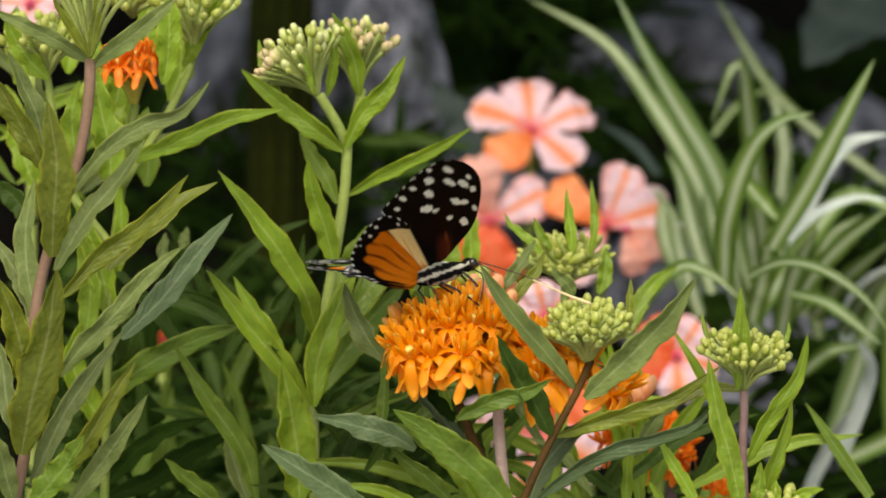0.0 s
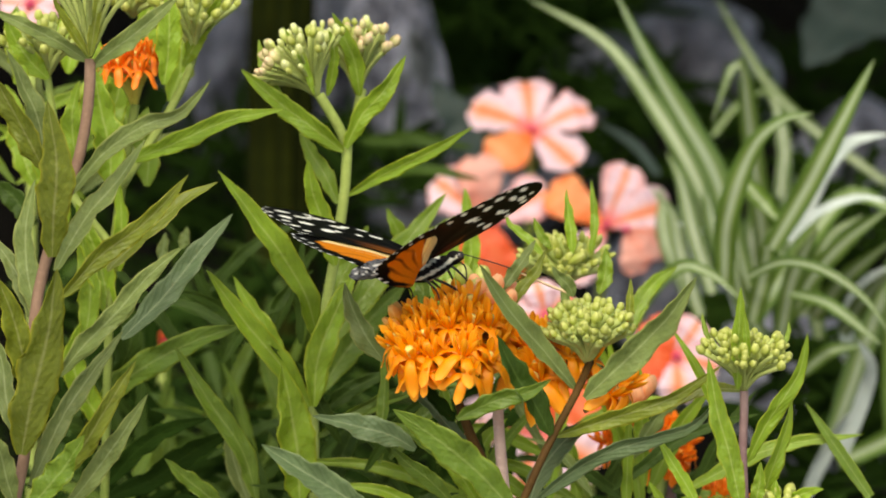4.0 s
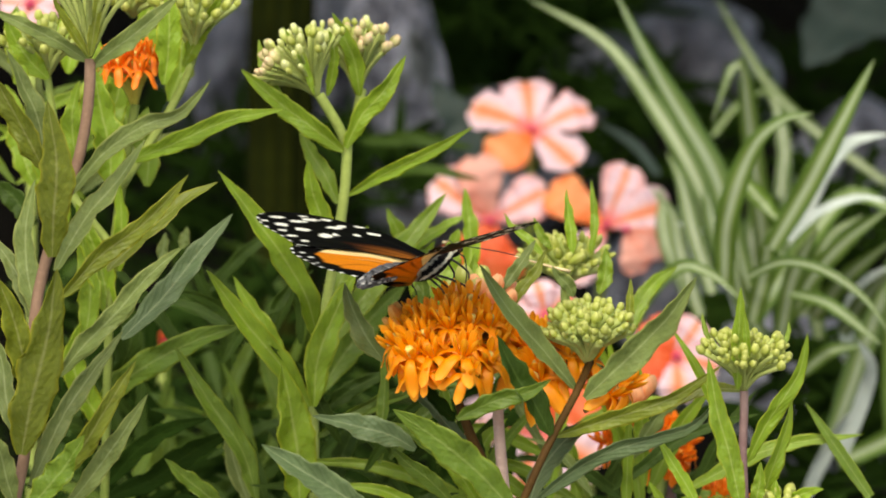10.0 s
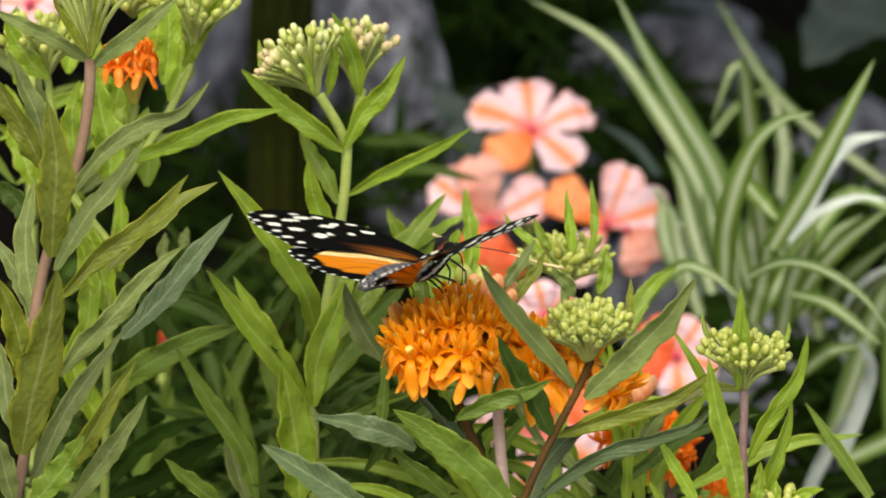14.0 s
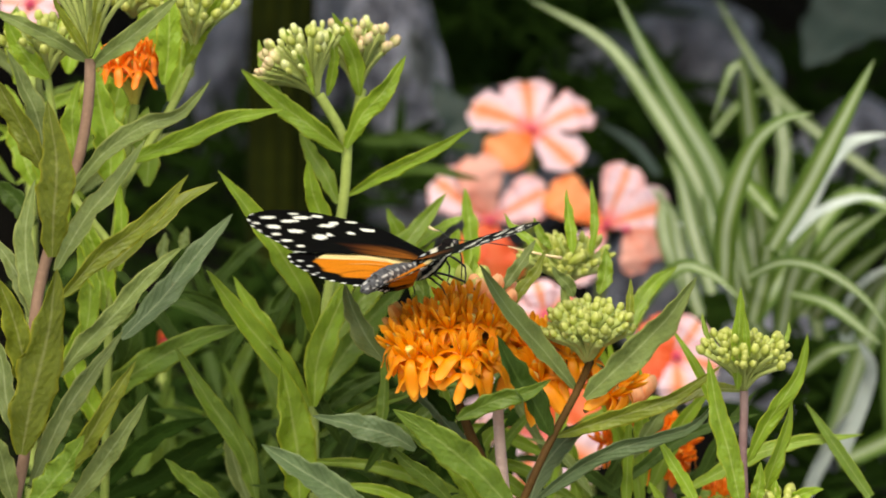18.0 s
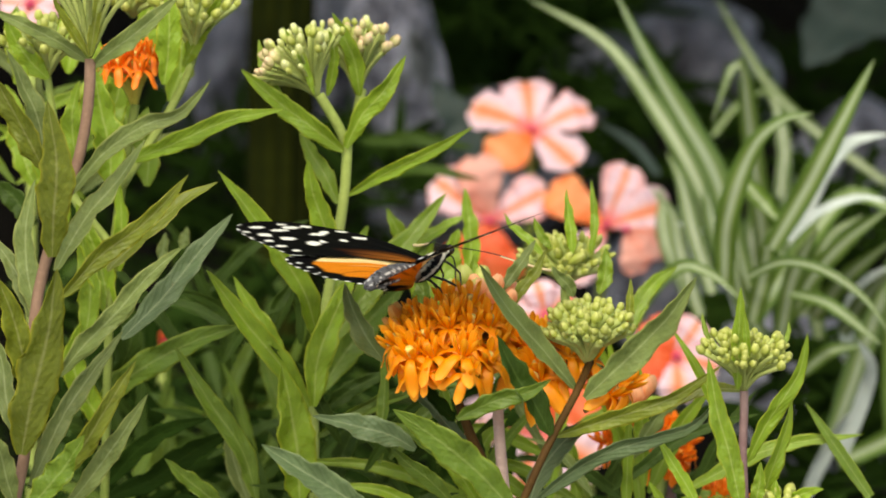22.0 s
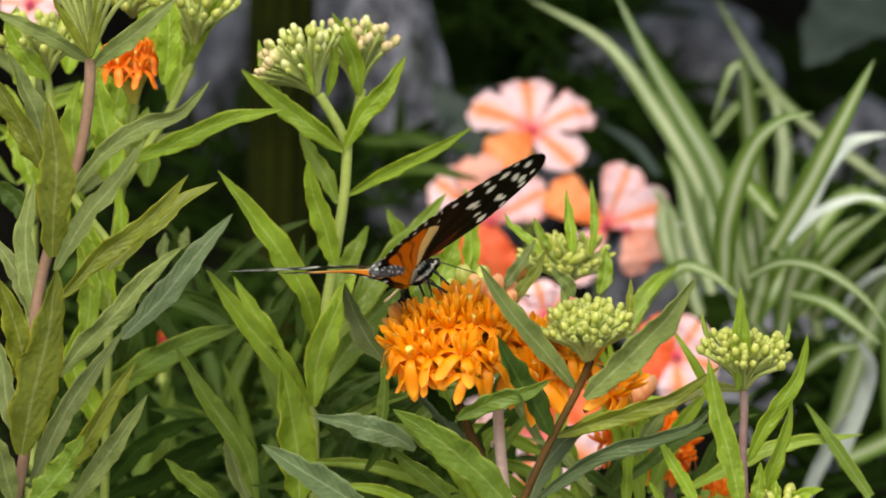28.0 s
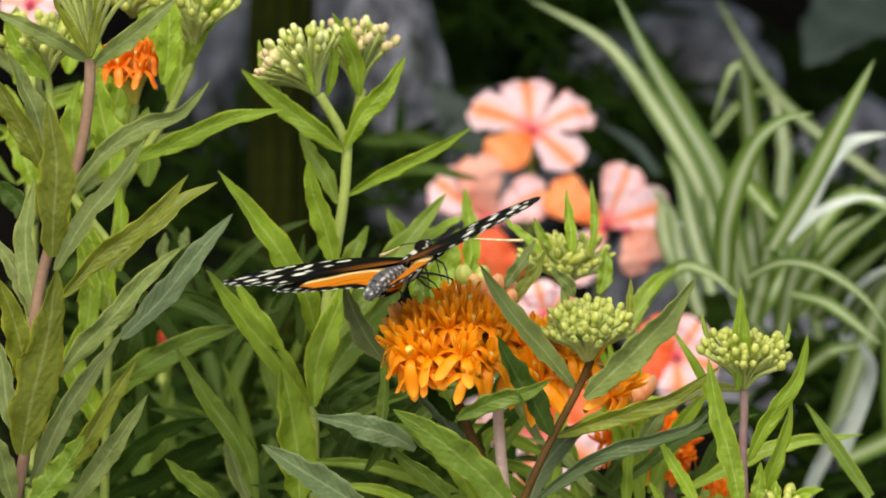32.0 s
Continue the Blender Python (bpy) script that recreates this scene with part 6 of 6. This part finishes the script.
def motions():
    walk(butterfly, [
        (0, pose(-0.0028, -0.0007, 0.5958, -20.4, 7.7, 14.2)),
        (0.5, pose(-0.0025, -0.0007, 0.5959, -20.1, 7.4, 19.3)),
        (1, pose(-0.0023, -0.0007, 0.5958, -18.7, 6.3, 24.2)),
        (1.5, pose(-0.0024, -0.0007, 0.5959, -17.0, 5.6, 28.2)),
        (2, pose(-0.0028, -0.0007, 0.5958, -15.7, 3.6, 29.5)),
        (2.5, pose(-0.0036, -0.0007, 0.5962, -13.9, 5.5, 32.0)),
        (3, pose(-0.0043, -0.0006, 0.5965, -11.7, 6.9, 34.4)),
        (3.5, pose(-0.0046, -0.0006, 0.5967, -11.2, 7.8, 38.2)),
        (5.5, pose(-0.0044, -0.0006, 0.5968, -5.7, -4.2, 39.9)),
        (6, pose(-0.0044, -0.0006, 0.5968, -6.5, -6.4, 44.7)),
        (7, pose(-0.0043, -0.0005, 0.5970, -6.9, -6.0, 44.2)),
        (9, pose(-0.0043, -0.0005, 0.5971, -8.1, -2.3, 43.9)),
        (10, pose(-0.0042, -0.0005, 0.5973, -8.5, -0.7, 43.8)),
        (12, pose(-0.0037, -0.0003, 0.5983, -9.1, 0.8, 44.9)),
        (13, pose(-0.0044, -0.0004, 0.5976, -7.6, -0.6, 46.0)),
        (14, pose(-0.0045, -0.0005, 0.5973, -5.5, -2.1, 47.3)),
        (17, pose(-0.0046, -0.0005, 0.5974, -4.7, -4.0, 48.5)),
        (19, pose(-0.0046, -0.0003, 0.5981, -6.9, -5.4, 48.8)),
        (20, pose(-0.0048, -0.0004, 0.5975, -6.7, -3.4, 50.8)),
        (22, pose(-0.0051, -0.0005, 0.5970, -8.5, 0.4, 54.1)),
        (23, pose(-0.0054, -0.0005, 0.5969, -11.9, 3.0, 53.8)),
        (25, pose(-0.0055, -0.0006, 0.5967, -14.1, 5.1, 56.7)),
        (25.5, pose(-0.0056, -0.0006, 0.5966, -15.1, 5.6, 57.5)),
        (27.5, pose(-0.0064, -0.0007, 0.5961, -20.3, 12.0, 61.0)),
        (28, pose(-0.0070, -0.0007, 0.5958, -23.5, 14.4, 62.4)),
        (28.5, pose(-0.0075, -0.0009, 0.5950, -22.7, 15.0, 63.6)),
        (29, pose(-0.0075, -0.0008, 0.5957, -23.2, 14.7, 64.4)),
        (30, pose(-0.0084, -0.0007, 0.5963, -24.7, 12.0, 65.9)),
        (30.5, pose(-0.0079, -0.0006, 0.5966, -22.6, 7.2, 67.3)),
        (30.8, pose(-0.0080, -0.0006, 0.5969, -21.5, 4.2, 68.2)),
        (31, pose(-0.0085, -0.0005, 0.5971, -21.1, 2.2, 69.0)),
        (31.4, pose(-0.0099, -0.0004, 0.5976, -23.2, -1.1, 67.4)),
        (32, pose(-0.0088, -0.0005, 0.5971, -22.0, -5.3, 63.6)),
    ])
    left = [
        (0, pose(0.0000, 0.0008, 0.0000, 9.5, -11.9, 22.1)),
        (0.5, pose(0.0000, 0.0008, 0.0000, 10.1, -11.1, 17.9)),
        (1, pose(0.0000, 0.0008, 0.0000, 10.9, -8.3, 15.5)),
        (1.5, pose(0.0000, 0.0008, 0.0000, 10.0, -8.1, 14.3)),
        (2, pose(0.0000, 0.0008, 0.0000, 15.8, -9.0, 17.6)),
        (2.5, pose(0.0000, 0.0008, 0.0000, 11.5, -8.0, 21.0)),
        (3, pose(0.0000, 0.0008, 0.0000, 15.4, -8.1, 23.2)),
        (3.5, pose(0.0000, 0.0008, 0.0000, 18.4, -6.0, 18.2)),
        (5.5, pose(0.0000, 0.0008, 0.0000, 14.8, -0.1, 18.3)),
        (6, pose(0.0000, 0.0008, 0.0000, 14.9, 2.3, 13.9)),
        (7, pose(0.0000, 0.0008, 0.0000, 16.7, 1.4, 11.1)),
        (9, pose(0.0000, 0.0008, 0.0000, 16.1, -1.6, 13.8)),
        (10, pose(0.0000, 0.0008, 0.0000, 16.0, -6.0, 14.0)),
        (12, pose(0.0000, 0.0008, 0.0000, 17.1, -9.1, 12.5)),
        (13, pose(0.0000, 0.0008, 0.0000, 14.6, -5.3, 15.5)),
        (14, pose(0.0000, 0.0008, 0.0000, 14.3, -6.6, 14.6)),
        (17, pose(0.0000, 0.0008, 0.0000, 13.3, -7.9, 11.7)),
        (19, pose(0.0000, 0.0008, 0.0000, 14.1, -9.2, 13.4)),
        (20, pose(0.0000, 0.0008, 0.0000, 13.7, -10.3, 14.6)),
        (22, pose(0.0000, 0.0008, 0.0000, 14.1, -9.4, 12.4)),
        (23, pose(0.0000, 0.0008, 0.0000, 16.2, -9.3, 11.0)),
        (25, pose(0.0000, 0.0008, 0.0000, 18.1, -7.4, 8.1)),
        (25.5, pose(0.0000, 0.0008, 0.0000, 19.3, -6.0, 8.1)),
        (27.5, pose(0.0000, 0.0008, 0.0000, 24.0, -5.5, 6.0)),
        (28, pose(0.0000, 0.0008, 0.0000, 17.2, -9.3, 2.1)),
        (28.5, pose(0.0000, 0.0008, 0.0000, 16.1, -7.7, 3.3)),
        (29, pose(0.0000, 0.0008, 0.0000, 19.2, -9.7, 2.6)),
        (30, pose(0.0000, 0.0008, 0.0000, 18.5, -10.1, 1.6)),
        (30.5, pose(0.0000, 0.0008, 0.0000, 14.9, -8.2, 3.0)),
        (30.8, pose(0.0000, 0.0008, 0.0000, 12.2, -6.5, 3.6)),
        (31, pose(0.0000, 0.0008, 0.0000, 11.0, -5.2, 3.7)),
        (31.4, pose(0.0000, 0.0008, 0.0000, 14.5, -8.4, 1.7)),
        (32, pose(0.0000, 0.0008, 0.0000, 12.3, -1.6, 6.0)),
    ]
    right = [
        (0, pose(0.0000, -0.0008, 0.0000, -17.9, -9.6, -12.9)),
        (0.5, pose(0.0000, -0.0008, 0.0000, -17.1, -10.9, -13.0)),
        (1, pose(0.0000, -0.0008, 0.0000, -13.3, -6.3, -14.3)),
        (1.5, pose(0.0000, -0.0008, 0.0000, -9.0, -6.2, -9.7)),
        (2, pose(0.0000, -0.0008, 0.0000, -19.0, -10.4, -10.3)),
        (2.5, pose(0.0000, -0.0008, 0.0000, -16.7, -8.8, -2.8)),
        (3, pose(0.0000, -0.0008, 0.0000, -14.9, -8.9, -0.9)),
        (3.5, pose(0.0000, -0.0008, 0.0000, -21.5, -10.6, -5.1)),
        (5.5, pose(0.0000, -0.0008, 0.0000, -8.8, -4.6, -9.8)),
        (6, pose(0.0000, -0.0008, 0.0000, -10.2, -3.5, -13.3)),
        (7, pose(0.0000, -0.0008, 0.0000, -15.6, 1.6, -18.2)),
        (9, pose(0.0000, -0.0008, 0.0000, -12.8, -0.6, -17.1)),
        (10, pose(0.0000, -0.0008, 0.0000, -10.4, -3.7, -17.0)),
        (12, pose(0.0000, -0.0008, 0.0000, -11.8, -7.7, -18.6)),
        (13, pose(0.0000, -0.0008, 0.0000, -13.8, -5.5, -17.3)),
        (14, pose(0.0000, -0.0008, 0.0000, -14.0, -15.6, -15.4)),
        (17, pose(0.0000, -0.0008, 0.0000, -11.4, -7.9, -18.3)),
        (19, pose(0.0000, -0.0008, 0.0000, -13.4, -9.0, -18.0)),
        (20, pose(0.0000, -0.0008, 0.0000, -13.0, -9.7, -19.6)),
        (22, pose(0.0000, -0.0008, 0.0000, -12.3, -8.5, -21.4)),
        (23, pose(0.0000, -0.0008, 0.0000, -12.3, -8.1, -21.1)),
        (25, pose(0.0000, -0.0008, 0.0000, -10.0, -8.3, -21.3)),
        (25.5, pose(0.0000, -0.0008, 0.0000, -13.9, -9.8, -20.1)),
        (27.5, pose(0.0000, -0.0008, 0.0000, -20.4, -11.6, -24.5)),
        (28, pose(0.0000, -0.0008, 0.0000, -12.0, -5.7, -23.0)),
        (28.5, pose(0.0000, -0.0008, 0.0000, -16.5, -5.4, -21.4)),
        (29, pose(0.0000, -0.0008, 0.0000, -15.9, -9.9, -23.0)),
        (30, pose(0.0000, -0.0008, 0.0000, -12.3, -9.3, -24.0)),
        (30.5, pose(0.0000, -0.0008, 0.0000, -15.1, -11.1, -25.3)),
        (30.8, pose(0.0000, -0.0008, 0.0000, -11.3, -13.4, -27.6)),
        (31, pose(0.0000, -0.0008, 0.0000, -12.2, -15.9, -24.1)),
        (31.4, pose(0.0000, -0.0008, 0.0000, -5.4, -14.1, -18.5)),
        (32, pose(0.0000, -0.0008, 0.0000, -4.2, -7.6, -22.0)),
    ]
    for ob in wings["L"]:
        walk(ob, left)
    right_hind = [
        (0, pose(0.0000, -0.0008, 0.0000, -22.4, -16.7, -9.6)),
        (0.5, pose(0.0000, -0.0008, 0.0000, -21.8, -17.9, -9.9)),
        (1, pose(0.0000, -0.0008, 0.0000, -17.9, -13.5, -12.1)),
        (1.5, pose(0.0000, -0.0008, 0.0000, -14.2, -13.3, -8.3)),
        (2, pose(0.0000, -0.0008, 0.0000, -24.3, -17.5, -7.5)),
        (2.5, pose(0.0000, -0.0008, 0.0000, -22.2, -15.1, -0.5)),
        (3, pose(0.0000, -0.0008, 0.0000, -20.4, -14.8, 1.3)),
        (3.5, pose(0.0000, -0.0008, 0.0000, -26.5, -15.9, -2.1)),
        (5.5, pose(0.0000, -0.0008, 0.0000, -11.8, -9.3, -7.5)),
        (6, pose(0.0000, -0.0008, 0.0000, -13.3, -8.2, -10.9)),
        (7, pose(0.0000, -0.0008, 0.0000, -18.2, -2.9, -15.4)),
        (9, pose(0.0000, -0.0008, 0.0000, -15.6, -5.1, -14.4)),
        (10, pose(0.0000, -0.0008, 0.0000, -13.3, -8.4, -14.5)),
        (12, pose(0.0000, -0.0008, 0.0000, -14.7, -12.4, -16.0)),
        (13, pose(0.0000, -0.0008, 0.0000, -16.8, -10.1, -14.6)),
        (14, pose(0.0000, -0.0008, 0.0000, -16.4, -10.6, -15.2)),
        (17, pose(0.0000, -0.0008, 0.0000, -14.3, -12.8, -15.7)),
        (19, pose(0.0000, -0.0008, 0.0000, -16.3, -13.7, -15.1)),
        (20, pose(0.0000, -0.0008, 0.0000, -15.9, -14.4, -16.8)),
        (22, pose(0.0000, -0.0008, 0.0000, -15.0, -13.3, -18.7)),
        (23, pose(0.0000, -0.0008, 0.0000, -15.0, -13.0, -18.4)),
        (25, pose(0.0000, -0.0008, 0.0000, -12.6, -13.2, -18.8)),
        (25.5, pose(0.0000, -0.0008, 0.0000, -16.6, -14.6, -17.3)),
        (27.5, pose(0.0000, -0.0008, 0.0000, -24.9, -18.5, -21.8)),
        (28, pose(0.0000, -0.0008, 0.0000, -16.3, -12.7, -21.4)),
        (28.5, pose(0.0000, -0.0008, 0.0000, -20.9, -12.3, -19.7)),
        (29, pose(0.0000, -0.0008, 0.0000, -20.5, -16.6, -21.2)),
        (30, pose(0.0000, -0.0008, 0.0000, -17.2, -16.1, -22.7)),
        (30.5, pose(0.0000, -0.0008, 0.0000, -19.8, -17.9, -23.6)),
        (30.8, pose(0.0000, -0.0008, 0.0000, -15.0, -19.4, -25.6)),
        (31, pose(0.0000, -0.0008, 0.0000, -15.8, -20.9, -21.4)),
        (31.4, pose(0.0000, -0.0008, 0.0000, -8.1, -18.0, -15.5)),
        (32, pose(0.0000, -0.0008, 0.0000, -6.4, -11.7, -18.9)),
    ]
    walk(wings["R"][0], right)
    walk(wings["R"][1], right_hind)


motions()
